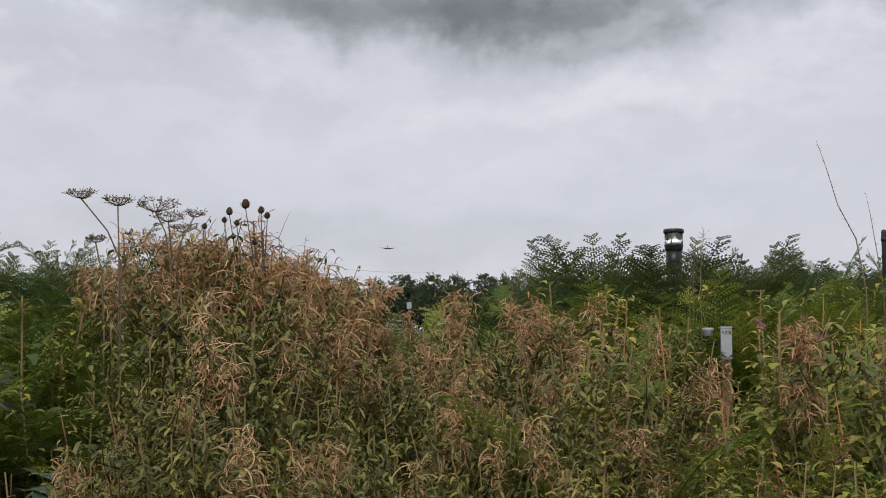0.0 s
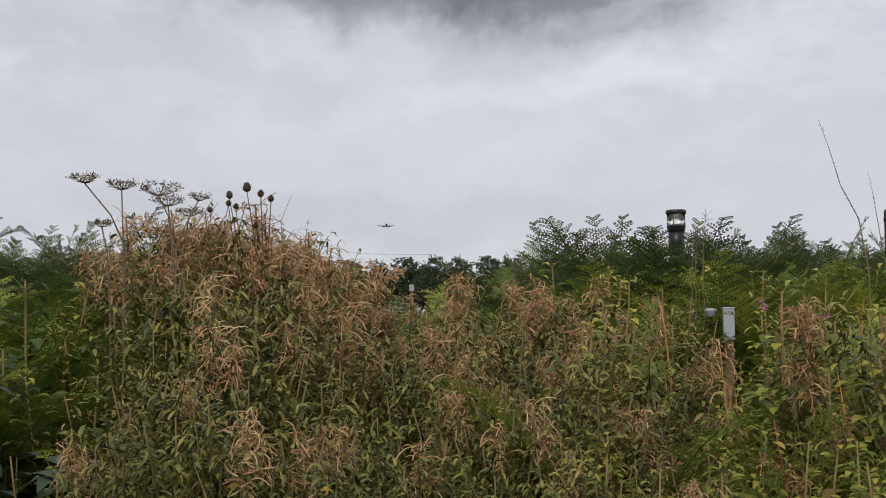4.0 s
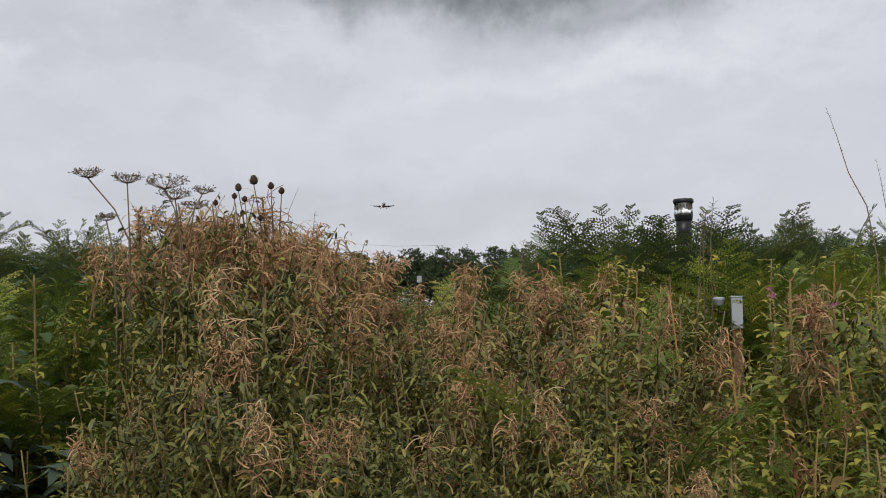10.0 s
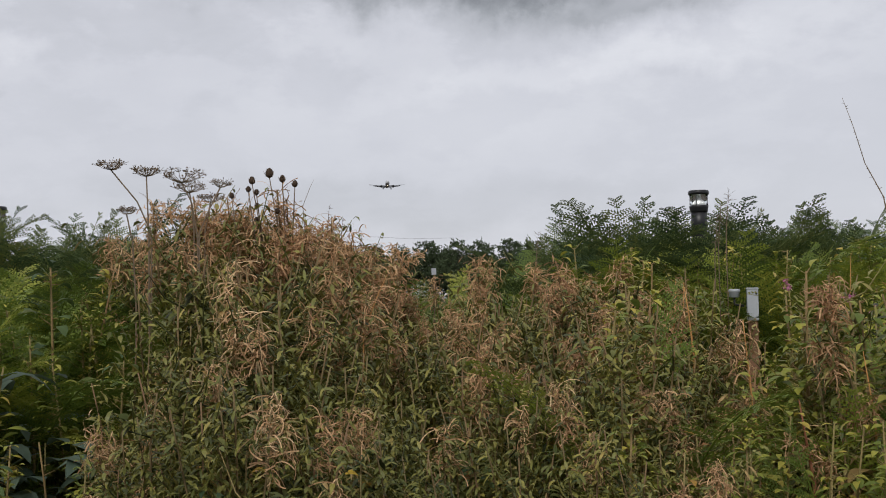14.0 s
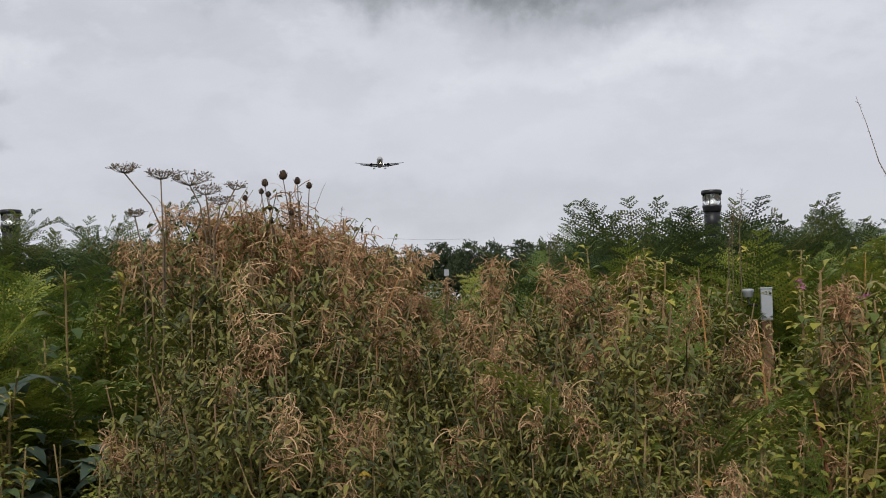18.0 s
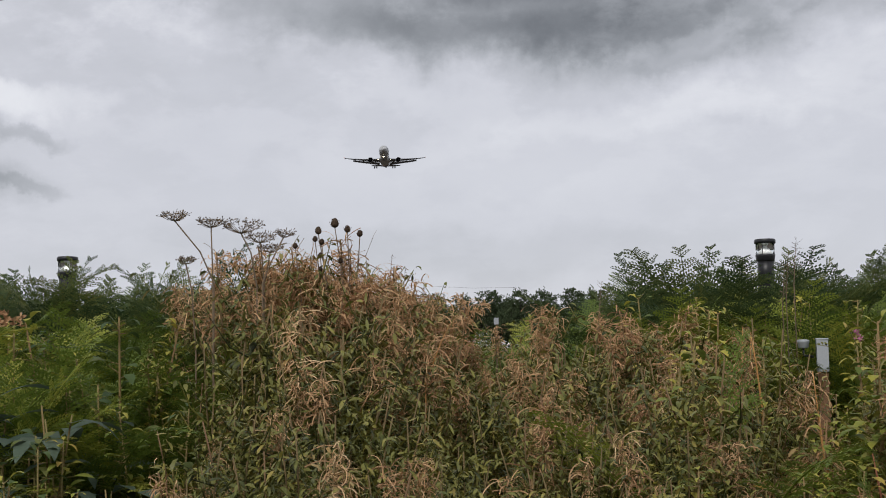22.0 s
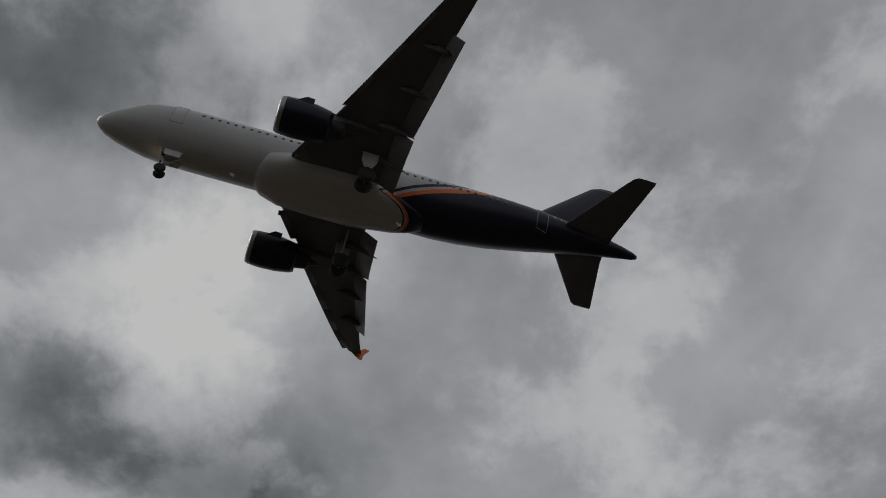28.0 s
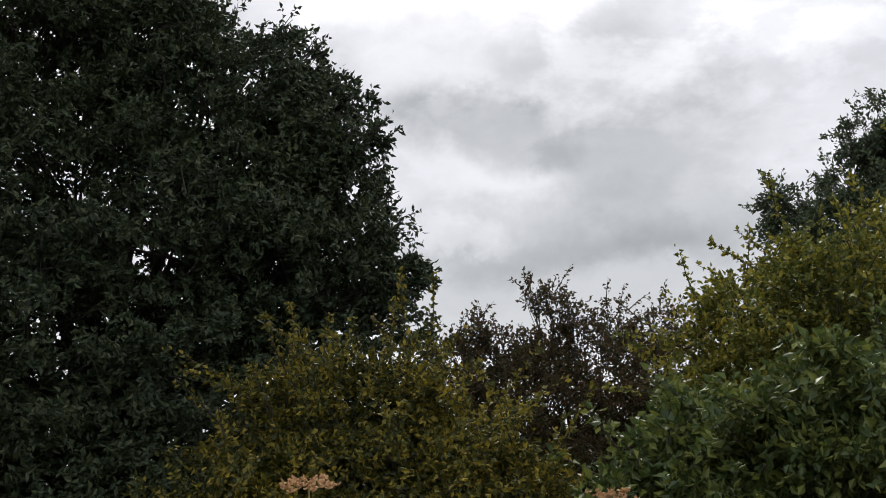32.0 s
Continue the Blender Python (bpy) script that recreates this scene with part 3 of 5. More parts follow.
        for k in range(24):
            t = 2 * math.pi * k / 24
            c, s = math.cos(t), math.sin(t)
            c2, s2 = math.cos(t + 0.24), math.sin(t + 0.24)
            b0 = len(g.v)
            g.v += [Vector((ex + 0.25 * c, y0 - 0.95, ez + 0.25 * s)), Vector((ex + 0.9 * c, y0 - 0.9, ez + 0.9 * s)), Vector((ex + 0.9 * c2, y0 - 1.1, ez + 0.9 * s2)), Vector((ex + 0.25 * c2, y0 - 1.1, ez + 0.25 * s2))]
            g.f.append((b0, b0 + 1, b0 + 2, b0 + 3))
        part("fan", g, M["fan"], nac, "dark engine fan", False)
        part("spinner", Geo().lathe([(0.27, -1.05), (0.24, -0.85), (0.12, -0.62), (0.01, -0.52)], 14, "y", (ex, y0, ez)), M["dark"], nac)
        part("core_exhaust", Geo().lathe([(0.86, -2.7), (0.66, -3.3), (0.52, -4.1), (0.46, -4.25), (0.3, -4.2), (0.2, -4.5), (0.02, -4.9)], 20, "y", (ex, y0, ez)), M["dark"], nac, "sooty metal exhaust nozzle")
        rr = []
        for d, zz, w in ((0.8, -1.12, 0.06), (1.6, -0.95, 0.2), (3.4, -0.85, 0.22), (4.6, -0.92, 0.2), (6.4, -1.1, 0.04)):
            bot = ez + (1.0 if d < 3 else 0.75 if d < 4 else 0.85)
            rr.append([(ex - w, 17 - 11.45 - d, zz), (ex + w, 17 - 11.45 - d, zz), (ex + w * 0.7, 17 - 11.45 - d, min(bot, zz - 0.05)), (ex - w * 0.7, 17 - 11.45 - d, min(bot, zz - 0.05))])
        part("pylon", Geo().rings(rr), M["wing_grey"], nac, "", False)
        for k in (-1, 1):
            g = Geo()
            g.rings([[(ex + k * 1.16, y0 - 0.9, ez + 0.30), (ex + k * 1.20, y0 - 0.9, ez + 0.30), (ex + k * 1.18, y0 - 2.0, ez + 0.30)],
                     [(ex + k * 1.30, y0 - 1.5, ez + 0.72), (ex + k * 1.33, y0 - 1.5, ez + 0.72), (ex + k * 1.30, y0 - 2.0, ez + 0.72)]])
            part("nacelle_strake", g, M["navy"], nac, "", False)
        # pale unreadable maker's mark on the outer cowl
        g = Geo()
        for i in range(4):
            ring = []
            for yy, zz in ((-0.62 - i * 0.11, 0.30), (-0.70 - i * 0.11, 0.30), (-0.70 - i * 0.11, 0.16), (-0.62 - i * 0.11, 0.16)):
                ring.append((ex + sgn * math.sqrt(1.26 ** 2 - zz ** 2), y0 + yy, ez + zz))
            g.rings([ring, [(x - sgn * 0.03, y, z) for x, y, z in ring]])
        part("cowl_marking", g, M["flap_grey"], nac, "", False)
        # tailplane
        rr = [mir(foil(le, te, z, th, x)) for x, le, te, z, th in ((0.5, 31.2, 35.3, 0.78, 0.1), (1.3, 31.9, 35.4, 0.86, 0.1), (6.0, 34.95, 36.5, 1.35, 0.09), (6.22, 35.25, 36.5, 1.37, 0.05))]
        part("tailplane", Geo().rings(rr), M["wing_grey"], ac, "dark grey tailplane")
        # main gear: strut, brace, door, two wheels
        gx, gy, gz = sgn * 3.8, 17 - 17.7, -3.75
        gear = part("main_gear", Geo().tube([(gx, gy + 0.1, -1.2), (gx, gy, gz)], [0.16, 0.12], 10), M["gear"], ac, "lowered main landing gear leg")
        part("side_brace", Geo().tube([(sgn * 2.3, gy, -1.7), (gx, gy, -2.9)], 0.06, 6), M["gear"], gear)
        part("axle", Geo().tube([(gx - 0.5, gy, gz), (gx + 0.5, gy, gz)], 0.07, 8), M["gear"], gear)
        part("gear_door", Geo().rings([[(gx + sgn * 0.28, gy + a, z), (gx + sgn * 0.31, gy + a, z), (gx + sgn * 0.31, gy - a, z), (gx + sgn * 0.28, gy - a, z)] for z, a in ((-1.3, 0.55), (-2.2, 0.5), (-2.9, 0.22))]), M["fairing"], gear, "", False)
        for k in (-1, 1):
            part("wheel", Geo().lathe([(0.26, -0.19), (0.5, -0.21), (0.575, -0.12), (0.585, 0.0), (0.575, 0.12), (0.5, 0.21), (0.26, 0.19), (0.1, 0.12)], 22, "x", (gx + k * 0.46, gy, gz)), M["tyre"], gear, "black rubber tyre")
        lamp((sgn * 2.55, 17 - 12.9, -1.66), 0.14, wing, "lit landing lamp")
        # stars on the fin
        for cy, cz, r in ((-16.7, 2.95, 0.42), (-17.9, 4.45, 0.36), (-16.6, 3.65, 0.11), (-18.7, 6.1, 0.14), (-16.0, 2.5, 0.10)):
            ring = []
            for k in range(10):
                rad = r if k % 2 == 0 else r * 0.42
                ring.append((sgn * 0.19, cy + rad * math.sin(math.pi * k / 5), cz + rad * math.cos(math.pi * k / 5)))
            part("star_marking", Geo().rings([ring, [(x - sgn * 0.2, y, z) for x, y, z in ring]]), M["white"], ac, "white painted star", False)
        # registration and airline marks as plain bars
        for i in range(6):
            s, z = 31.55 + i * 0.26 + (0.1 if i > 0 else 0), 1.0 + i * 0.01
            ring = []
            for ds, dz in ((0, 0), (0.17, 0), (0.17, 0.28), (0, 0.28)):
                ring.append((sgn * (hull_side(s + ds, z + dz)[0] + 0.008), 17 - s - ds, z + dz))
            part("marking_bar", Geo().rings([ring, [(x * 0.97, y, zz) for x, y, zz in ring]]), M["flap_grey"], body, "", False)
        for i in range(7):
            s, z = 23.6 + i * 0.7, 1.25 + 0.02 * i
            ring = []
            for ds, dz in ((0, 0), (0.42, 0), (0.42, 0.42), (0, 0.42)):
                ring.append((sgn * (hull_side(s + ds, z + dz)[0] + 0.008), 17 - s - ds, z + dz))
            part("name_bar", Geo().rings([ring, [(x * 0.97, y, zz) for x, y, zz in ring]]), M["grey_box"], body, "", False)
    # registration drawn as plain bars: behind the rear door on both sides, and under one wing
    for sgn in (1, -1):
        for i in range(6):
            if i == 1:
                continue
            s = 31.0 + i * 0.27
            ring = [(sgn * (hull_side(s + ds, 0.95 + dz)[0] + 0.008), 17 - s - ds, 0.95 + dz) for ds, dz in ((0, 0), (0.19, 0), (0.19, 0.3), (0, 0.3))]
            part("registration_bar", Geo().rings([ring, [(x * 0.97, y, zz) for x, y, zz in ring]]), M["grey_box"], body, "", False)
    # fin with dorsal fillet
    def fin_ring(z, le, te, th):
        n = 8
        a, b = [], []
        for i in range(n):
            k = (1 - math.cos(math.pi * i / (n - 1))) / 2
            t = th * math.sqrt(max(0, k)) * (1 - k) * 2.4
            a.append((t, 17 - (le + (te - le) * k), z))
            b.append((-t, 17 - (le + (te - le) * k), z))
        return a + b[-2:0:-1]
    part("fin", Geo().rings([fin_ring(1.6, 28.0, 35.3, 0.2), fin_ring(2.3, 29.3, 35.4, 0.2), fin_ring(2.9, 30.3, 35.6, 0.2), fin_ring(7.3, 34.3, 36.75, 0.15), fin_ring(7.7, 35.0, 36.85, 0.08)]), M["navy"], ac, "navy fin")
    part("tail_cone_outlet", Geo().lathe([(0.02, -20.6), (0.13, -20.62), (0.16, -20.5)], 12, "y", (0, 0, 0.93)), M["dark"], ac)
    # nose gear with its lamps
    gy, gz = 17 - 5.07, -3.75
    gear = part("nose_gear", Geo().tube([(0, gy + 0.15, -1.9), (0, gy, gz)], [0.11, 0.08], 8), M["gear"], ac, "lowered nose landing gear leg")
    part("drag_strut", Geo().tube([(0, gy - 1.1, -1.95), (0, gy, -3.0)], 0.05, 6), M["gear"], gear)
    for k in (-1, 1):
        part("wheel", Geo().lathe([(0.16, -0.1), (0.33, -0.11), (0.38, -0.05), (0.38, 0.05), (0.33, 0.11), (0.16, 0.1), (0.05, 0.06)], 18, "x", (k * 0.27, gy, gz)), M["tyre"], gear, "black rubber tyre")
        part("gear_door", Geo().rings([[(k * 0.45, gy + a, z), (k * 0.48, gy + a, z), (k * 0.48, gy - b, z), (k * 0.45, gy - b, z)] for z, a, b in ((-1.95, 0.2, 1.0), (-2.55, 0.1, 0.9))]), M["fairing"], gear, "", False)
        lamp((k * 0.3, gy + 0.2, -2.4), 0.12, gear, "lit nose landing lamp")
    lamp((0.0, gy + 0.2, -2.85), 0.07, gear, "lit taxi lamp")
    g = Geo()
    for s, z in ((9.2, -2.07), (16.0, 2.07), (20.5, -2.38)):
        zz = z + (0.28 if z > 0 else -0.28)
        g.rings([[(-0.012, 17 - s, z), (0.012, 17 - s, z), (0.012, 17 - s - 0.4, z), (-0.012, 17 - s - 0.4, z)], [(-0.008, 17 - s - 0.18, zz), (0.008, 17 - s - 0.18, zz), (0.008, 17 - s - 0.38, zz), (-0.008, 17 - s - 0.38, zz)]])
    part("blade_antenna", g, M["white"], ac, "", False)
    return ac


airliner = make_aircraft()
FLY0 = Vector((-45.9, 37.8, 60.1))


def fly(t):
    d = t - 27.5
    s = 72.5 * d - 0.154 * d * d
    return pose(FLY0.x, FLY0.y - s, FLY0.z - 0.0525 * s, 4.1, 0, 184.4)


# ---- plants ----
def at(az, el, dist):
    """A point seen from the standing place: azimuth, elevation in degrees, level distance."""
    x, y = polar(az, dist)
    return Vector((x, y, EYE.z + dist * math.tan(radians(el))))


def rand_dir(zlo=-1.0, zhi=1.0):
    a, z = rnd(0, 2 * math.pi), rnd(zlo, zhi)
    r = math.sqrt(max(0, 1 - z * z))
    return Vector((r * math.cos(a), r * math.sin(a), z))


def weed_kind(height, leaves, tassels, strands, mat):
    """A willowherb gone to seed: bent stem with rising shoots, drooping lance leaves, tassels of curled dry pods."""
    stem, leaf = Geo(), Geo()
    lean = Vector((rnd(-0.14, 0.14), rnd(-0.14, 0.14), 0))
    axis = [lean * (k / 8) ** 2 * height + Vector((0, 0, height * k / 8)) + Vector((rnd(-0.012, 0.012), rnd(-0.012, 0.012), 0)) for k in range(9)]
    stem.tube(axis, [0.0055 - 0.0035 * k / 8 for k in range(9)], 5)

    def on(k):
        i = min(7, int(k * 8))
        return axis[i].lerp(axis[i + 1], k * 8 - i)
    tips = [(on(0.97), Vector((0, 0, 1)))]
    for b in range(9):
        k = 0.35 + 0.58 * (b + rnd(0, 1)) / 9
        p = on(k)
        d = rand_dir(0.35, 0.8)
        ln = rnd(0.10, 0.20) * (1.3 - 0.5 * k)
        pts = [p, p + d * ln * 0.5, p + d * ln * 0.85 + Vector((0, 0, ln * 0.3))]
        leaf.tube(pts, [0.0026, 0.0019, 0.001], 4, cap=False)
        tips.append((pts[-1], d))
        for i in range(int(leaves / 9)):
            q = pts[0].lerp(pts[-1], rnd(0.1, 1)) + rand_dir() * 0.006
            d2 = rand_dir(-0.5, 0.6)
            leaf.leaf(q, d2, d2.cross(Vector((0, 0, 1))) + rand_dir() * 0.6, rnd(0.02, 0.05), rnd(0.006, 0.013), rnd(0.3, 2.4), rnd(-0.3, 0.3), (0.8, 0.9))
    for i in range(leaves):
        k = rnd(0.08, 0.95)
        d = rand_dir(-0.5, 0.6)
        big = 1.2 - 0.5 * k
        leaf.leaf(on(k), d, d.cross(Vector((0, 0, 1))) + rand_dir() * 0.5, rnd(0.032, 0.074) * big, rnd(0.009, 0.019) * big, rnd(0.4, 2.2), rnd(-0.5, 0.5))
    for i in range(5):
        d = rand_dir(-0.2, 0.5)
        leaf.leaf(on(rnd(0.2, 0.7)), d, d.cross(Vector((0, 0, 1))), rnd(0.12, 0.18), rnd(0.028, 0.042), rnd(0.8, 2.2), rnd(0.1, 0.4), (0.6, 1.0, 0.9, 0.5))
    heads = []
    for i in range(tassels):
        g = Geo()
        p, way = tips[(i * 2) % len(tips)]
        size = rnd(0.75, 1.25)
        for c in range(strands):
            q = p - way * rnd(-0.02, 0.10) * size + rand_dir() * rnd(0.002, 0.022)
            d = (rand_dir(-0.5, 0.8) + way * 0.3).normalized()
            turn = Matrix.Rotation(rnd(-0.95, 0.95), 3, rand_dir())
            pts, step = [q.copy()], rnd(0.028, 0.08) * size / 6
            for k in range(6):
                q = q + d * step
                d = turn @ d
                d.z -= 0.3
                d.normalize()
                pts.append(q.copy())
            g.ribbon(pts, rnd(0.0018, 0.0038), d.cross(rand_dir()))
        heads.append(g)
    return stem.mesh("stem", M["weed_stem"]), leaf.mesh("foliage", mat), [h.mesh("seed_tangle", M["tangle"]) for h in heads]


def frond_mesh(mat, pairs, droop, spread):
    """One bracken frond: a bare stalk, then an arching triangular blade whose side leaflets carry two rows of narrow lobes."""
    g = Geo()
    p, d = Vector((0, 0, 0)), Vector((0.08, 0, 1)).normalized()
    stalk, length = 0.56, 0.5
    pts = [p.copy()]
    for k in range(4):
        p = p + d * stalk / 4
        d = (d + Vector((0.05, rnd(-0.03, 0.03), 0))).normalized()
        pts.append(p.copy())
    blade = []
    for k in range(pairs):
        u = k / pairs
        d = (d + Vector((0.6, rnd(-0.22, 0.22), -0.5)) * droop / pairs).normalized()
        p = p + d * length / pairs * (1.3 - 0.6 * u)
        blade.append(p.copy())
        for sgn in (-1, 1):
            face = Vector((0, sgn, 0)).cross(d).normalized()
            ln = spread * length * (1 - u) ** 0.85 * (0.72 + 0.28 * min(1, k / 2)) * rnd(0.8, 1.12) + 0.012
            out = (Vector((0, sgn * 0.85, 0)) + d * rnd(0.45, 0.85) + face * rnd(-0.3, 0.3)).normalized()
            sag = rnd(0.0, 0.9)
            n = max(4, int(ln / 0.0118))
            q = p + d * rnd(-0.006, 0.006)
            for i in range(n):
                w = i / n
                way = (out + Vector((0, 0, -sag * w * w))).normalized()
                q2 = q + way * (ln / n)
                norm = way.cross(d).normalized()
                perp = norm.cross(way).normalized()
                tl = min(0.022, 0.15 * ln + 0.003) * (1 - w) ** 0.7 * rnd(0.7, 1.15) + 0.0035
                for t in (-1, 1):
                    dirn = perp * t * 0.86 + way * 0.5 + norm * rnd(-0.14, 0.14)
                    b0 = len(g.v)
                    g.v += [q, q + dirn * tl * 0.5 + way * 0.0058, q + dirn * tl, q + dirn * tl * 0.45 - way * 0.0048]
                    g.f.append((b0, b0 + 1, b0 + 2, b0 + 3))
                q = q2
            g.ribbon([p, p.lerp(q, 0.5), q], 0.0022, d)
    g.tube(pts + blade, [0.0045] * 3 + [0.0036] * 2 + [0.0028 * (1 - k / (pairs + 1)) + 0.0006 for k in range(pairs)], 4)
    k = 1.0 / max(v.z for v in g.v)
    g.v = [v * k for v in g.v]
    return g.mesh("frond", mat)


def herb_kind(height, leaves, mat, size):
    stem, leaf = Geo(), Geo()
    lean = Vector((rnd(-0.1, 0.1), rnd(-0.1, 0.1), 0))
    axis = [lean * (k / 6) ** 2 * height + Vector((0, 0, height * k / 6)) for k in range(7)]
    stem.tube(axis, [0.008 - 0.0055 * k / 6 for k in range(7)], 6)
    for i in range(leaves):
        k = rnd(0.1, 1.0) ** 0.8
        j = min(5, int(k * 6))
        p = axis[j].lerp(axis[j + 1], k * 6 - j)
        d = rand_dir(0.0, 0.7)
        tw = rnd(0.02, 0.16) * (1.15 - k)
        stem.tube([p, p + d * tw], [0.0018, 0.001], 3, cap=False)
        leaf.leaf(p + d * tw, d, d.cross(Vector((0, 0, 1))) + rand_dir() * 0.3, rnd(0.6, 1.1) * size * (1.15 - 0.45 * k), rnd(0.26, 0.4) * size * (1.1 - 0.4 * k), rnd(0.5, 1.5), rnd(0.05, 0.35), (0.5, 0.95, 0.95, 0.55))
    return stem.mesh("stem", M["herb_stem"]), leaf.mesh("foliage", mat)


def set_down(x, y, scale, tilt=4, sink=0.03):
    return Matrix.Translation((x, y, ground_z(x, y) - sink)) @ Euler((radians(rnd(-tilt, tilt)), radians(rnd(-tilt, tilt)), rnd(0, 6.28))).to_matrix().to_4x4() @ Matrix.Scale(scale, 4)


def zone(count, az0, az1, d0, d1):
    """Spots spread over a sector."""
    out = []
    for i in range(count):
        a = az0 + (az1 - az0) * ((i * 0.61803 + rnd(0, 0.12)) % 1.0)
        d = math.sqrt(rnd(d0 * d0, d1 * d1))
        out.append((a, d, *polar(a, d)))
    return out


random.seed(11)
WEEDS = [weed_kind(1.0, 105, n, 84, M["weed_leaf"]) for n in (3, 4, 3, 4, 3, 5)]
HALF = [weed_kind(1.0, 125, n, 80, M["weed_leaf"]) for n in (1, 2, 1, 2)]
BARE = [weed_kind(1.0, 140, 0, 0, M["weed_green"]) for n in range(6)]


SWAY = []   # thing, foot, degrees


def weed(x, y, h, dry=True, half=False):
    stem, leaf, heads = random.choice((HALF if half else WEEDS) if dry else BARE)
    ob = thing("willowherb" if dry else "leafy_weed", "wilting willowherb with curled orange-brown seed pods" if dry else "olive-green weed with narrow wilting leaves", "weed", "willowherb thicket", m=set_down(x, y, h))
    part("stem", stem, None, ob)
    tagged(part("foliage", leaf, None, ob), kind="stuff")
    for hd in heads:
        tagged(part("seed_tangle", hd, None, ob, "curled dry seed pods"), kind="stuff")
    if dry and random.random() < 0.22:
        SWAY.append((ob, None, rnd(0.25, 0.5)))


def top_weed(az):
    """How high the thicket's crest stands, by azimuth."""
    for a, b in zip(CREST, CREST[1:]):
        if a[0] <= az <= b[0]:
            return a[1] + (b[1] - a[1]) * (az - a[0]) / (b[0] - a[0])
    return CREST[0][1] if az < CREST[0][0] else CREST[-1][1]


# azimuth, elevation of the willowherb's crest
CREST = [(-15, -1.6), (-13, -0.6), (-11.5, 0.6), (-9.9, 1.3), (-8.4, 2.0), (-7.4, 1.4), (-5.6, 0.9), (-4.6, 1.5), (-3.6, 2.1), (-1.6, 2.2), (0.2, 0.9), (1.6, 0.7), (2.6, 1.8), (3.4, 2.8), (4.6, 3.7),
         (6.2, 4.4), (8, 5.0), (10.4, 5.5), (12.8, 5.4), (14.2, 4.7), (15.0, 3.2), (15.9, 0.6), (17.2, -2.2), (18.4, -5.0)]
# level distance, degrees by which the thicket's face lies below its crest
FACE = [(3.2, 10.5), (3.7, 8.2), (4.2, 5.6), (4.7, 3.4), (5.2, 1.7), (5.7, 0.6), (6.2, 0.0), (7.0, 0.0)]


def face_drop(d):
    for a, b in zip(FACE, FACE[1:]):
        if d <= b[0]:
            return a[1] + (b[1] - a[1]) * max(0.0, d - a[0]) / (b[0] - a[0])
    return 0.0


def thicket(count, az0, az1, d0, d1, dry):
    """Weeds whose tops follow the crest and the sloping face; the dry ones stand in patches."""
    for a, d, x, y in zone(count, az0, az1, d0, d1):
        el = top_weed(a) - face_drop(d) * (0.8 + 0.04 * max(0.0, top_weed(a))) + rnd(-1.1, 0.15)
        h = EYE.z + d * math.tan(radians(el)) - ground_z(x, y)
        patch = dry + 0.9 * noise.noise((a * 0.33, d * 1.3, 7.0))
        u = random.random()
        weed(x, y, max(0.55, h) * (1.0 if u < patch or d < 5.3 else 0.93), u < patch, u > patch * (0.6 if d > 5.4 else 0.3))


thicket(70, 3.0, 15.4, 5.5, 6.5, 0.68)
thicket(66, -12, 3.5, 5.5, 6.5, 0.45)
thicket(90, -13, 16, 4.8, 5.6, 0.3)
thicket(95, -14.5, 16.6, 4.1, 4.9, 0.15)
thicket(90, -16, 17.6, 3.2, 4.2, 0.08)
for az, el in ((8.8, 5.9), (9.3, 5.6), (7.4, 5.5), (11.4, 5.8), (12.2, 5.6), (5.6, 4.5), (6.4, 4.8), (4.4, 3.8), (13.6, 5.4), (-8.2, 2.1), (-2.6, 2.5), (-3.2, 2.3), (-1.9, 2.3), (-8.8, 1.9)):
    x, y = polar(az, 5.9)
    weed(x, y, EYE.z + 5.9 * math.tan(radians(el)) - ground_z(x, y))

random.seed(12)
FRONDS = [frond_mesh(M["fern"], n, k, w) for n, k, w in ((13, 0.25, 0.42), (12, 0.45, 0.46), (14, 0.75, 0.4), (13, 1.1, 0.46), (13, 1.6, 0.42))]
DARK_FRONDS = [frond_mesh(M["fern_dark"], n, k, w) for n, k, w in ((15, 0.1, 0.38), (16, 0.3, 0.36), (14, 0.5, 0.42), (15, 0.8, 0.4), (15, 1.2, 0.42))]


def bracken(x, y, h, dark=False, n=8):
    ob = thing("bracken", "dark green bracken with arching fronds" if dark else "bright green bracken with arching fronds", "fern", "bracken stand", m=set_down(x, y, h, 2))
    for i in range(n):
        f = part("frond", random.choice(DARK_FRONDS if dark else FRONDS), None, ob)
        f.matrix_basis = Euler((radians(rnd(-6, 6)), radians(rnd(-6, 4) if i == 0 else rnd(-6, 22)), rnd(0, 6.28))).to_matrix().to_4x4() @ Matrix.Scale((rnd(0.93, 1.02) if i == 0 else rnd(0.6, 0.98)), 4)


def fern_band(count, az0, az1, d0, d1, el, dark, n=8):
    for a, d, x, y in zone(count, az0, az1, d0, d1):
        if (-17.8 < a < -14.8 and d < 6.8) or (18.6 < a < 21.5 and d < 5.3):
            continue
        drop = 1.2 if abs(a + 13.87) < 2.0 and el > 3 else 0.0
        h = EYE.z + d * math.tan(radians(el - drop + rnd(-0.9, 0.35))) - ground_z(x, y)
        bracken(x, y, h, dark, n)


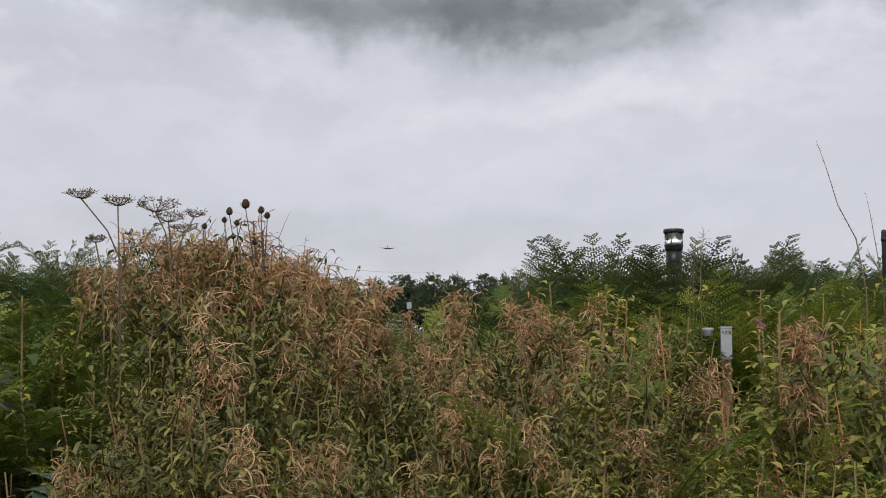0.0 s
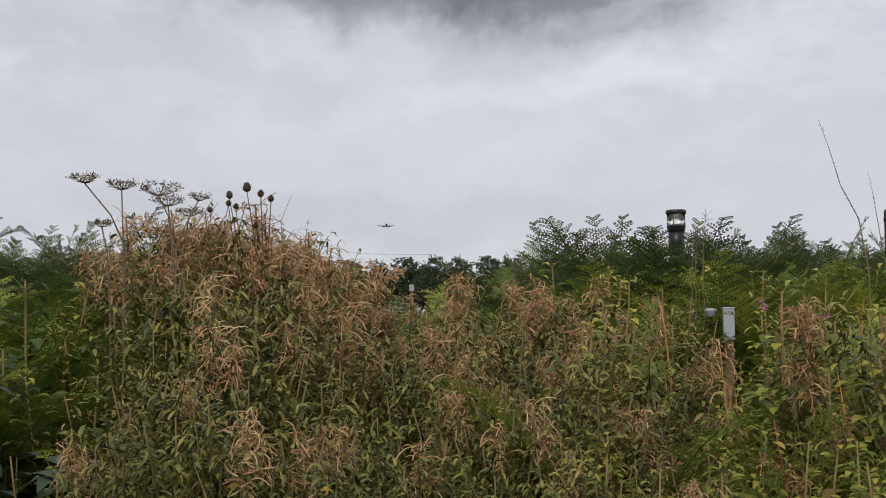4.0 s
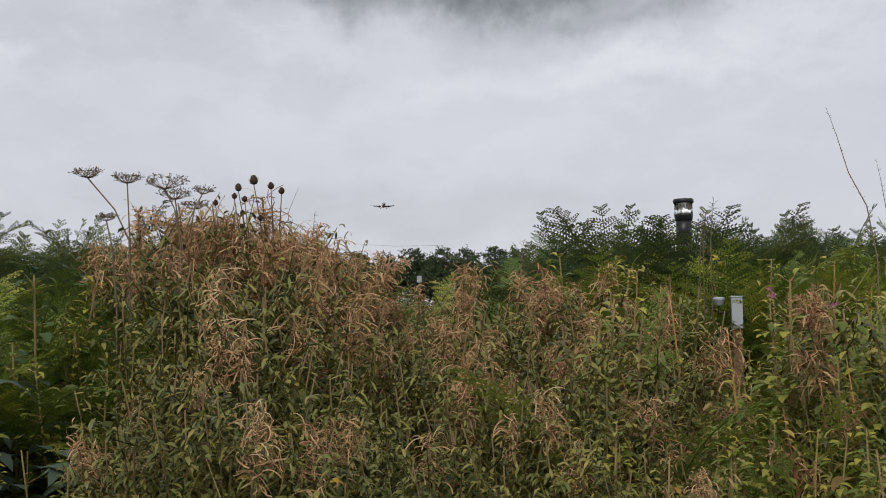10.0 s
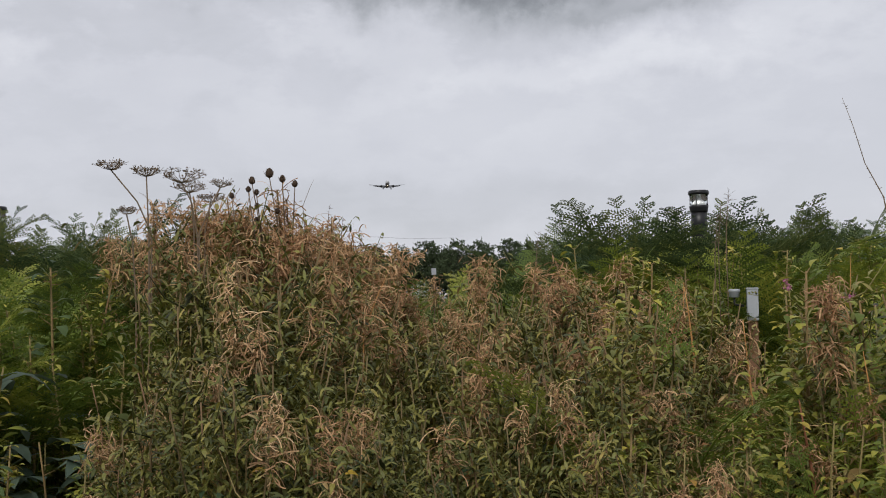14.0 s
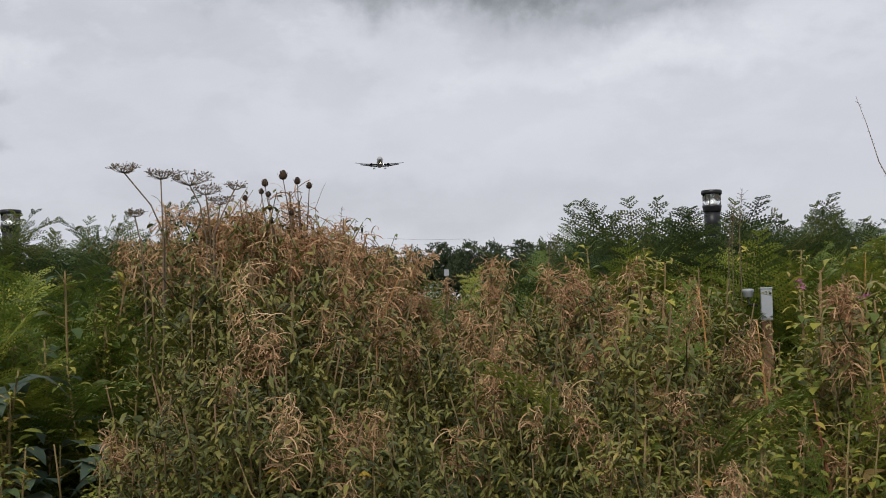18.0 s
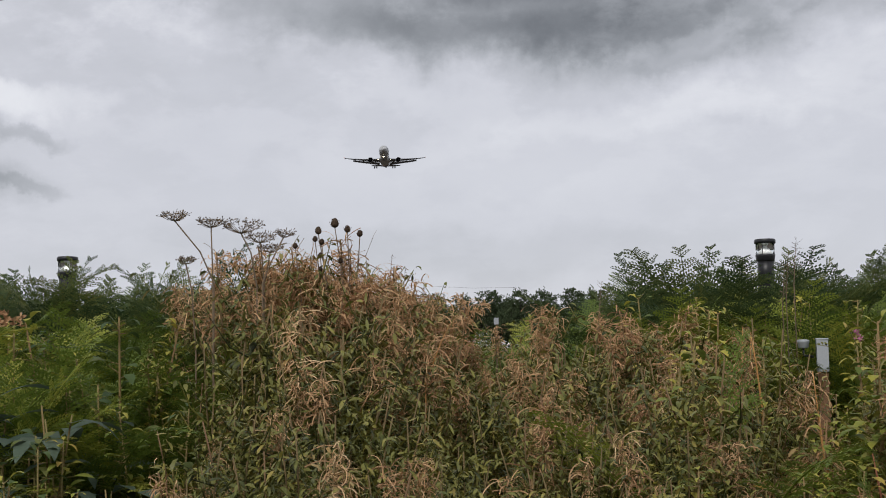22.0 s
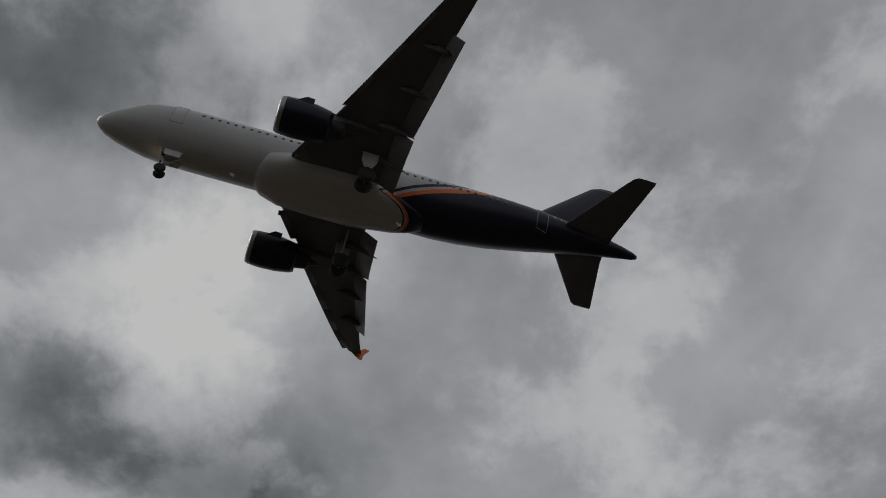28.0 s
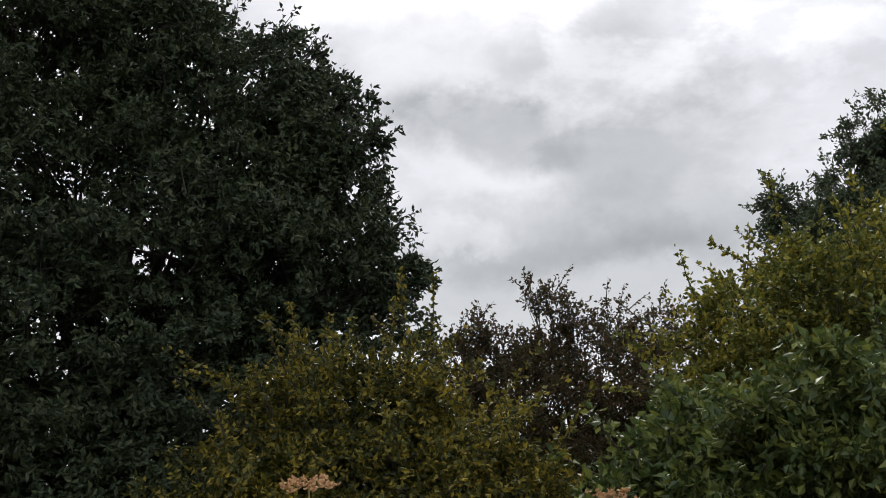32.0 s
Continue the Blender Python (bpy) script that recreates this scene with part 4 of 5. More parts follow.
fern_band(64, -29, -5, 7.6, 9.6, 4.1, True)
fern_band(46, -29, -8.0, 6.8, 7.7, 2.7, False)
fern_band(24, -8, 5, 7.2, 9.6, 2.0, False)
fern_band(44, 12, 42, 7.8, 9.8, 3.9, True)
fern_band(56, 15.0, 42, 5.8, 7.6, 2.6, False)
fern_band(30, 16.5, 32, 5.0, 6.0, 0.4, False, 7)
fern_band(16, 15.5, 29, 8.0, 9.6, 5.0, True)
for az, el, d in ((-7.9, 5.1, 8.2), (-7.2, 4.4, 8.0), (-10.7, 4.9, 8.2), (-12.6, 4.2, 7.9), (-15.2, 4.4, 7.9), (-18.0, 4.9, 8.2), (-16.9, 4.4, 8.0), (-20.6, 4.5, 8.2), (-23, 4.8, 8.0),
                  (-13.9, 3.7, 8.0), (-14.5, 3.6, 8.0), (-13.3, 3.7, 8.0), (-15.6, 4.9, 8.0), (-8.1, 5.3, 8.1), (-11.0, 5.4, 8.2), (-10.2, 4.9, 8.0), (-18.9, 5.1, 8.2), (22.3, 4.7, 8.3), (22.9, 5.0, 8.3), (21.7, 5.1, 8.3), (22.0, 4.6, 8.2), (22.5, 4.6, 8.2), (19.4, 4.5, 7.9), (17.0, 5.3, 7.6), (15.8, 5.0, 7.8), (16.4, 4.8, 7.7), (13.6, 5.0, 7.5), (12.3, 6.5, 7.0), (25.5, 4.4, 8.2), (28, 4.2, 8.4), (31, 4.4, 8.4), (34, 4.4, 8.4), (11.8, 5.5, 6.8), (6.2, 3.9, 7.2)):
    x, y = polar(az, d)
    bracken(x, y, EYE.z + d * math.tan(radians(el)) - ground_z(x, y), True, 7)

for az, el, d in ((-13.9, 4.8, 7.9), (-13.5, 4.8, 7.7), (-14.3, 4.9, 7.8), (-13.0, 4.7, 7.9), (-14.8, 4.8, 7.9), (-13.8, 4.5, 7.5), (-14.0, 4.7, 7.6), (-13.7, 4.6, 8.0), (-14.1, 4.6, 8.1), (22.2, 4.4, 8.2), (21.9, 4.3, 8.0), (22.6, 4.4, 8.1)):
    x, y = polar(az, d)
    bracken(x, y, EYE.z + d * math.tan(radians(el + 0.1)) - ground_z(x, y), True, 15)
for az, el, d in ((-20.6, -5.2, 3.9), (-22.0, -4.6, 4.1)):
    x, y = polar(az, d)
    bracken(x, y, EYE.z + d * math.tan(radians(el)) - ground_z(x, y), False, 5)

for az, el, d in ((-17.6, -1.2, 6.0), (-15.0, -1.6, 5.8), (-16.6, -2.8, 5.6)):
    x, y = polar(az, d)
    bracken(x, y, EYE.z + d * math.tan(radians(el)) - ground_z(x, y), False, 5)
random.seed(13)
HERBS = [herb_kind(1.0, n, M["herb"], k) for n, k in ((120, 0.07), (105, 0.085), (150, 0.055), (125, 0.065), (95, 0.09))]
DOCKS = [herb_kind(1.0, 16, M["dock"], 0.26) for _ in range(2)]


def herb(x, y, h, kinds=None, label="leafy green balsam with yellowing leaves", name="balsam"):
    stem, leaf = random.choice(kinds or HERBS)
    ob = thing(name, label, "weed", "leafy weeds", m=set_down(x, y, h))
    part("stem", stem, None, ob)
    tagged(part("foliage", leaf, None, ob), kind="stuff")
    return ob


for a, d, x, y in zone(46, -29, -7, 6.7, 7.5):
    herb(x, y, EYE.z + d * math.tan(radians(rnd(0.8, 2.8))) - ground_z(x, y))
for a, d, x, y in zone(95, -29, -8, 4.2, 6.8):
    h = EYE.z + d * math.tan(radians(rnd(-0.5, 2.0))) - ground_z(x, y)
    if -18.0 < a < -14.6 and d < 6.6:
        h = EYE.z + d * math.tan(radians(-2.6)) - ground_z(x, y)
    herb(x, y, h * rnd(0.8, 1.0))
for a, d, x, y in zone(60, -28, -8, 4.0, 6.6):
    if not -18.2 < a < -14.4:
        weed(x, y, (EYE.z + d * math.tan(radians(rnd(-2.5, 1.6))) - ground_z(x, y)), random.random() < 0.25)
for az, el, d in ((-17.0, -1.0, 6.0), (-15.7, -1.7, 5.8), (-16.4, -2.2, 5.5), (-17.8, -0.6, 5.9)):
    x, y = polar(az, d)
    weed(x, y, EYE.z + d * math.tan(radians(el)) - ground_z(x, y), az > -16)
for a, d, x, y in zone(16, -28, -9, 4.4, 6.4):
    if not -20.5 < a < -11.5:
        bracken(x, y, EYE.z + d * math.tan(radians(rnd(-2.0, 1.4))) - ground_z(x, y), False, 4)
for a, d, x, y in zone(40, -28, -8, 3.4, 4.3):
    herb(x, y, rnd(0.85, 1.2))
for a, d, x, y in zone(30, -9, 20, 3.3, 5.0):
    herb(x, y, rnd(0.7, 1.1))
BROAD = [herb_kind(1.0, n, M["broad"], k) for n, k in ((70, 0.085), (50, 0.105))]
for a, d, x, y in zone(70, 16.5, 34, 4.0, 5.8):
    if 18.6 < a < 21.4 and d < 5.2:
        continue
    herb(x, y, EYE.z + d * math.tan(radians(-0.4 - (5.8 - d) * 3.6 + rnd(-1.0, 1.2))) - ground_z(x, y), random.choice((BROAD, HERBS)), "dull green broad-leaved weed with yellowing leaves", "nettle")
for a, d, x, y in zone(44, -8, 17, 3.2, 4.3):
    herb(x, y, rnd(0.75, 1.05), BROAD, "dull green broad-leaved weed with yellowing leaves", "nettle")
DYING = [herb_kind(1.0, 6, M["dying"], 0.10) for _ in range(3)]
for a, d, x, y in zone(26, -14, 14, 3.3, 4.9):
    herb(x, y, rnd(0.8, 1.2) * (1.0 if d < 4.2 else 1.15), DYING, "dying weed with a few hanging yellow and brown leaves", "withered_weed")
for az, el, d in ((25.5, -0.8, 5.2), (24.3, -1.6, 5.0), (22.3, -2.0, 4.9), (21.4, -2.8, 4.8), (23.4, -2.6, 4.8), (27.2, -1.4, 5.0), (20.6, -3.4, 5.2)):
    x, y = polar(az, d)
    herb(x, y, EYE.z + d * math.tan(radians(el)) - ground_z(x, y), DOCKS, "grey-green dock with broad drooping leaves", "dock")
for a, d, x, y in zone(44, 16.2, 36, 5.6, 7.0):
    herb(x, y, EYE.z + d * math.tan(radians(rnd(-1.5, 2.4))) - ground_z(x, y), random.choice((HERBS, HERBS, BROAD)))
for a, d, x, y in zone(12, 17, 30, 4.2, 5.4):
    herb(x, y, rnd(0.85, 1.15), DOCKS, "grey-green dock with broad drooping leaves", "dock")


# dead hogweed: hollow stalks with bare umbels
def umbel(name, nodes, dist, radius, n):
    pts = [at(a, e, dist) for a, e in nodes]
    base = pts[0].copy()
    base.z = ground_z(base.x, base.y) - 0.02
    ob = thing(name, "dead brown hogweed with bare umbrella seed heads", "weed", "dead hogweed")
    part("stalk", Geo().tube([base] + pts, [0.005, 0.0045] + [0.0035] * (len(pts) - 1), 6), M["dead"], ob)
    top = pts[-1]
    g, sd = Geo(), Geo()
    for i in range(n):
        a = 2 * math.pi * i / n + rnd(-0.2, 0.2)
        r = radius * rnd(0.5, 1.0)
        tip = top + Vector((r * math.cos(a), r * math.sin(a), radius * rnd(0.2, 0.45)))
        g.tube([top, top.lerp(tip, 0.55) + Vector((0, 0, -0.004)), tip], [0.002, 0.0016, 0.0012], 4)
        for k in range(9):
            d = rand_dir(0.0, 1.0)
            q = tip + d * rnd(0.008, 0.02)
            sd.tube([tip, q], 0.0008, 3, cap=False)
            sd.leaf(q, d, rand_dir(), 0.011, 0.008, 0, 0.2, (1.0,))
    tagged(part("umbel", g, M["dead"], ob), kind="stuff")
    tagged(part("seed_head", sd, M["dead"], ob), kind="stuff")
    SWAY.append((ob, base, rnd(0.3, 0.45)))
    return ob


random.seed(14)
umbel("hogweed", [(14.9, 3.6), (15.6, 5.2), (16.9, 6.8)], 5.35, 0.071, 18)
umbel("hogweed", [(14.9, 3.6), (14.95, 5.0), (15.0, 6.5)], 5.35, 0.071, 18)
umbel("hogweed", [(12.6, 3.4), (12.9, 5.2), (13.4, 6.2)], 5.35, 0.118, 20)
umbel("hogweed", [(12.5, 3.8), (12.6, 5.0), (12.7, 5.7)], 5.4, 0.08, 16)
umbel("hogweed", [(12.2, 3.6), (12.0, 4.6), (11.9, 5.2)], 5.45, 0.06, 14)
umbel("hogweed", [(12.4, 3.6), (11.9, 4.8), (11.3, 6.0)], 5.35, 0.050, 12)
umbel("hogweed", [(15.7, 0.0), (15.9, 3.2), (16.2, 4.6)], 5.35, 0.042, 12)


def teasel(az, el, foot, dist, size):
    top = at(az, el, dist)
    mid = at(foot, el - 2.6, dist)
    base = at(foot - 0.2, 0, dist)
    base.z = ground_z(base.x, base.y) - 0.02
    ob = thing("teasel", "dead dark brown teasel head on a thin stalk", "weed", "dead teasels")
    part("stalk", Geo().tube([base, mid, mid.lerp(top, 0.6), top], [0.006, 0.004, 0.003, 0.0025], 5), M["dead"], ob)
    g = Geo()
    prof = [(0.3, 0.0), (0.75, 0.25), (1.0, 0.7), (0.95, 1.3), (0.65, 2.0), (0.25, 2.4)]
    g.lathe([(r * size, h * size) for r, h in prof], 10, "z", top)
    for i in range(60):
        d = rand_dir(-0.2, 1.0)
        q = top + Vector((d.x * size * 0.8, d.y * size * 0.8, size * (1.1 + d.z)))
        g.tube([q, q + d * size * 0.35], 0.0006, 3, cap=False)
    part("head", g, M["teasel"], ob, "dark bristly seed head")
    g = Geo()
    for i in range(4):
        a = rnd(0, 6.28)
        g.tube([top, top + Vector((math.cos(a) * size, math.sin(a) * size, size * 0.4)), top + Vector((math.cos(a) * size * 1.5, math.sin(a) * size * 1.5, size * 1.7))], 0.0009, 3)
    part("bract", g, M["dead"], ob)
    SWAY.append((ob, base, rnd(0.2, 0.4)))


for az, el, foot, s in ((8.72, 6.5, 8.3, 0.021), (9.55, 6.15, 9.1, 0.017), (7.9, 6.25, 7.8, 0.016), (7.45, 6.0, 7.6, 0.015), (9.75, 5.75, 9.4, 0.013), (10.7, 5.4, 10.4, 0.013),
                        (9.3, 5.6, 9.0, 0.013), (9.35, 4.9, 9.1, 0.012), (9.3, 4.2, 9.0, 0.011), (8.4, 4.6, 8.3, 0.013)):
    teasel(az, el, foot, 5.6, s)


def stalk(name, nodes, dist, r, mat, label, twigs=0, rise=0.06):
    pts = [at(a, e, dist) for a, e in nodes]
    base = pts[0].copy()
    base.z = ground_z(base.x, base.y) - 0.02
    ob = thing(name, label, "weed")
    part("stem", Geo().tube([base] + pts, [r] + [r * (1 - 0.75 * i / max(1, len(pts) - 1)) for i in range(len(pts))], 5), mat, ob)
    if twigs:
        g = Geo()
        for i in range(twigs):
            k = rnd(0.1, 1) * (len(pts) - 1)
            j = min(len(pts) - 2, int(k))
            p = pts[j].lerp(pts[j + 1], k - j)
            d = rand_dir(-0.1, 0.8)
            g.tube([p, p + d * rnd(0.3, 1) * rise], [r * 0.35, r * 0.2], 3)
        tagged(part("twig", g, mat, ob), kind="stuff")


stalk("dead_weed", [(-23.2, 2.0), (-22.8, 4.6), (-22.0, 6.3), (-21.5, 8.2), (-21.05, 9.6)], 6.0, 0.004, M["dead"], "tall bare dead stem bending over the bracken", 26, 0.02)
stalk("dead_weed", [(-24.0, 2.0), (-23.7, 4.3), (-23.5, 5.8), (-23.3, 6.9)], 6.4, 0.003, M["dead"], "tall bare dead stem bending over the bracken", 14, 0.02)
stalk("dead_weed", [(6.9, 3.5), (7.0, 5.0), (6.6, 6.0), (6.4, 6.4)], 5.8, 0.002, M["dead"], "thin dead grass stem with a bent tip")
stalk("straw_weed", [(-16.5, -7.2), (-16.2, -5.0), (-15.9, -1.4)], 4.7, 0.0085, M["straw"], "dry orange-yellow stalk, snapped off", 2, 0.03)
stalk("straw_weed", [(-13.4, -3.2), (-13.2, -1.0), (-13.0, 0.4)], 5.5, 0.006, M["straw"], "dry orange-yellow stalk, snapped off", 3, 0.04)
stalk("straw_weed", [(-22.2, -9.5), (-22.0, -6.0), (-21.6, -3.0)], 4.3, 0.006, M["straw"], "dry yellow stalk with withered leaves", 6, 0.06)
stalk("straw_weed", [(-19.1, -9.5), (-18.8, -7.5), (-18.5, -5.4)], 4.0, 0.0075, M["red_stem"], "reddish brown bare stalk")
stalk("straw_weed", [(3.9, -1.8), (3.2, 0.0), (2.6, 1.3)], 4.6, 0.004, M["straw"], "pale dry stalk leaning over the weeds")
for az, el, d in ((-12.6, 0.9, 5.6), (-13.0, 0.6, 5.6), (-20.3, 0.2, 5.0), (-21.2, 1.9, 6.0), (-22.9, 0.6, 5.2)):
    stalk("straw_weed", [(az + 0.3, el - 4.0), (az + 0.1, el - 2.0), (az, el)], d, 0.004, M["straw"], "thin dry straw-yellow stalk with withered shreds", 12, 0.05)
for az, el, r in ((5.6, 5.0, 0.03), (4.9, 4.3, 0.03), (3.0, 3.0, 0.04), (3.9, 3.6, 0.03), (-5.5, 3.4, 0.04), (-15.4, 5.2, 0.05), (-15.0, 4.6, 0.05), (-14.8, 4.0, 0.05)):
    stalk("dead_spike", [(az + 0.2, el - 2.2), (az + 0.1, el - 1.0), (az, el)], 6.4, 0.003, M["dead"], "dead seed spike standing above the weeds", 40, r)


# pink balsam flowers and pale seed heads
def flower(az, el, dist, mat, r, name, label):
    c = at(az, el, dist)
    base = Vector((c.x, c.y, ground_z(c.x, c.y) - 0.02))
    ob = thing(name, label, "flower")
    part("stem", Geo().tube([base, base.lerp(c, 0.6) + Vector((0.03, 0, 0)), c], 0.004, 5), M["herb_stem"], ob)
    g = Geo()
    for i in range(14):
        d = rand_dir(-0.5, 0.9)
        q = c + rand_dir() * r * 0.5
        g.leaf(q, d, rand_dir(), r * rnd(0.5, 1), r * 0.5, 0.3, 0.3)
    part("petal", g, mat, ob)


random.seed(15)
for az, el, d in ((-18.0, 0.55, 5.6), (-18.2, 0.2, 5.7), (-20.9, -0.4, 5.4), (-21.1, -0.3, 5.5), (-19.7, -1.5, 5.2), (-22.2, -1.0, 5.4)):
    flower(az, el, d, M["pink"], 0.028, "balsam_flower", "pink balsam flower on a green stem")


def cream_head(az, el, dist, r):
    c = at(az, el, dist)
    base = Vector((c.x, c.y, ground_z(c.x, c.y) - 0.02))
    ob = thing("yarrow", "faded cream-brown flat flower head on a stalk", "weed", "faded flower heads")
    part("stem", Geo().tube([base, base.lerp(c, 0.5), c], [0.006, 0.005, 0.003], 5), M["herb_stem"], ob)
    g = Geo()
    for i in range(46):
        q = c + Vector((rnd(-1, 1) * r, rnd(-1, 1) * r, rnd(-0.2, 0.25) * r))
        for k in range(6):
            d = rand_dir(0, 1)
            g.leaf(q, d, rand_dir(), r * 0.2, r * 0.12, 0.1, 0.2, (1.0, 0.8))
    tagged(part("flower_head", g, M["tangle"], ob, "faded cream-brown florets"), kind="stuff")


cream_head(26.0, 1.7, 4.4, 0.11)
cream_head(171.4, -0.1, 3.2, 0.08)
cream_head(155.6, -1.5, 3.2, 0.06)


# ---- lamps, box and posts in the bracken ----
def bollard(az, top_el, dist):
    x, y = polar(az, dist)
    z0 = ground_z(x, y)
    h = EYE.z + dist * math.tan(radians(top_el)) - z0
    ob = thing("bollard_lamp", "black cylindrical lamp post with clear lens ring and flat cap", "lamp", "lamp posts in the bracken", m=Matrix.Translation((x, y, z0)))
    r = 0.062
    part("post", Geo().lathe([(r, -0.1), (r, h - 0.25), (r * 0.99, h - 0.165), (0.01, h - 0.165)], 28), M["black"], ob)
    part("collar", Geo().lathe([(r, h - 0.17), (0.066, h - 0.166), (0.068, h - 0.155), (0.072, h - 0.13), (0.073, h - 0.117), (0.02, h - 0.117)], 28), M["black"], ob)
    lens = part("lens", Geo().lathe([(0.070, h - 0.118), (0.070, h - 0.034), (0.066, h - 0.034), (0.066, h - 0.118), (0.070, h - 0.118)], 28, "z", (0, 0, 0), False), M["glass"], ob, "clear lens ring")
    lens.visible_shadow = False
    part("reflector", Geo().lathe([(0.062, h - 0.113), (0.05, h - 0.092), (0.02, h - 0.07), (0.016, h - 0.058), (0.035, h - 0.040), (0.06, h - 0.034)], 24), M["lens_white"], ob, "white double-cone reflector")
    part("cap", Geo().lathe([(0.02, h - 0.034), (0.075, h - 0.034), (0.079, h - 0.028), (0.079, h - 0.008), (0.073, h), (0.01, h + 0.002)], 28), M["black"], ob)
    for k in range(3):
        a = 2.1 * k
        part("lens_strut", Geo().tube([(0.068 * math.cos(a), 0.068 * math.sin(a), h - 0.12), (0.068 * math.cos(a), 0.068 * math.sin(a), h - 0.03)], 0.003, 5), M["black"], ob)


bollard(-13.87, 5.33, 8.5)
bollard(22.2, 4.9, 8.8)

x, y = polar(-24.1, 8.6)
ob = thing("post", "thin black metal post among the bracken", "post", m=Matrix.Translation((x, y, ground_z(x, y))))
hh = EYE.z + 8.6 * math.tan(radians(5.0)) - ground_z(x, y)
part("shaft", Geo().lathe([(0.02, -0.1), (0.02, hh - 0.02), (0.017, hh - 0.005), (0.004, hh)], 12), M["black"], ob)
part("band", Geo().lathe([(0.0195, hh - 0.09), (0.0235, hh - 0.088), (0.0235, hh - 0.06), (0.0195, hh - 0.058)], 12), M["black"], ob)


def meter_box():
    x, y = polar(-16.35, 6.5)
    z0 = ground_z(x, y)
    top = EYE.z + 6.5 * math.tan(radians(0.2))
    ob = thing("junction_box", "grey metal box on a weathered brown timber post", "box", m=Matrix.Translation((x, y, z0)) @ Matrix.Rotation(radians(-12), 4, "Z"))
    h = top - z0
    def slab(g, x0, x1, y0, y1, a, b, e=0.004):
        g.rings([[(x0 + e, y0 + e, a), (x1 - e, y0 + e, a), (x1 - e, y1 - e, a), (x0 + e, y1 - e, a)], [(x0, y0, a + e), (x1, y0, a + e), (x1, y1, a + e), (x0, y1, a + e)],
                 [(x0, y0, b - e), (x1, y0, b - e), (x1, y1, b - e), (x0, y1, b - e)], [(x0 + e, y0 + e, b), (x1 - e, y0 + e, b), (x1 - e, y1 - e, b), (x0 + e, y1 - e, b)]])
        return g
    part("post", slab(Geo(), -0.022, 0.032, -0.03, 0.03, -0.1, h - 0.185), M["brown_post"], ob, "weathered brown timber post", False)
    box = part("housing", slab(Geo(), -0.026, 0.036, -0.045, 0.035, h - 0.185, h), M["grey_box"], ob, "grey metal housing", False)
    part("lid", slab(Geo(), -0.029, 0.039, -0.048, 0.038, h - 0.006, h + 0.006), M["grey_box"], box, "", False)
    part("screw", Geo().lathe([(0.001, -0.056), (0.006, -0.055), (0.006, -0.05)], 8, "y", (0.025, 0.008, h - 0.03)), M["dark"], box)
    part("socket", Geo().lathe([(0.02, h - 0.05), (0.028, h - 0.045), (0.03, h - 0.02), (0.034, h - 0.016), (0.034, h - 0.004), (0.02, h)], 14, "z", (-0.095, 0, 0)), M["grey_box"], ob, "round grey fitting beside the housing")
    part("bracket", Geo().tube([(-0.095, 0, h - 0.05), (-0.095, 0, h - 0.09), (-0.04, 0, h - 0.1)], 0.008, 6), M["dark"], ob)


meter_box()

x, y = polar(0.1, 7.3)
h = EYE.z + 7.3 * math.tan(radians(1.6)) - ground_z(x, y)
ob = thing("marker_sign", "small pale plate on a thin stake in the weeds", "sign", m=Matrix.Translation((x, y, ground_z(x, y))))
part("stake", Geo().lathe([(0.005, -0.1), (0.005, h - 0.01), (0.002, h)], 8), M["dead"], ob)
part("plate", Geo().rings([[(-0.016, -0.012, h - 0.045), (0.016, -0.012, h - 0.045), (0.016, -0.012, h), (-0.016, -0.012, h)], [(-0.016, -0.008, h - 0.045), (0.016, -0.008, h - 0.045), (0.016, -0.008, h), (-0.016, -0.008, h)]]), M["grey_box"], ob, "pale plate", False)

# overhead cable, and a far wire
pts = [Vector((-44 + 2.0 * k, 15.75 + 0.24 * (44 - 2.0 * k), 7.67 + 0.0004 * (k - 20) ** 2 + 0.01 * (44 - 2.0 * k))) for k in range(40)]
tagged(new("overhead_cable", Geo().tube(pts, 0.0088, 6).mesh("overhead_cable", M["cable"])), "thin black overhead cable crossing the sky", "cable")
a, b = at(-1.0, 3.2, 70), at(3.6, 3.35, 75)
tagged(new("overhead_cable", Geo().tube([a, a.lerp(b, 0.5) + Vector((0, 0, -0.1)), b], 0.008, 5).mesh("overhead_cable", M["cable"])), "far thin wire above the trees", "cable")


# ---- trees and shrubs ----
def leaves_mesh(name, centres, dirs, size, mat, ratio=0.5, seed=0):
    rng = np.random.default_rng(seed)
    n = len(centres)
    d = dirs / np.linalg.norm(dirs, axis=1)[:, None]
    r = rng.normal(size=(n, 3))
    side = np.cross(d, r)
    side /= np.linalg.norm(side, axis=1)[:, None]
    up = np.cross(side, d)
    ln = size * rng.uniform(0.65, 1.2, (n, 1))
    w = ln * ratio * 0.5
    fold = up * w * rng.uniform(0.1, 0.6, (n, 1))
    v = np.empty((n, 4, 3))
    v[:, 0] = centres
    v[:, 1] = centres + d * ln * 0.45 + side * w + fold
    v[:, 2] = centres + d * ln - up * ln * rng.uniform(0, 0.25, (n, 1))
    v[:, 3] = centres + d * ln * 0.45 - side * w + fold
    idx = np.arange(n)[:, None] * 4
    f = np.concatenate([idx + np.array([[0, 1, 2]]), idx + np.array([[0, 2, 3]])], 1).reshape(-1, 3)
    me = bpy.data.meshes.new(name)
    me.from_pydata(v.reshape(-1, 3).tolist(), [], f.tolist())
    me.materials.append(mat)
    return me


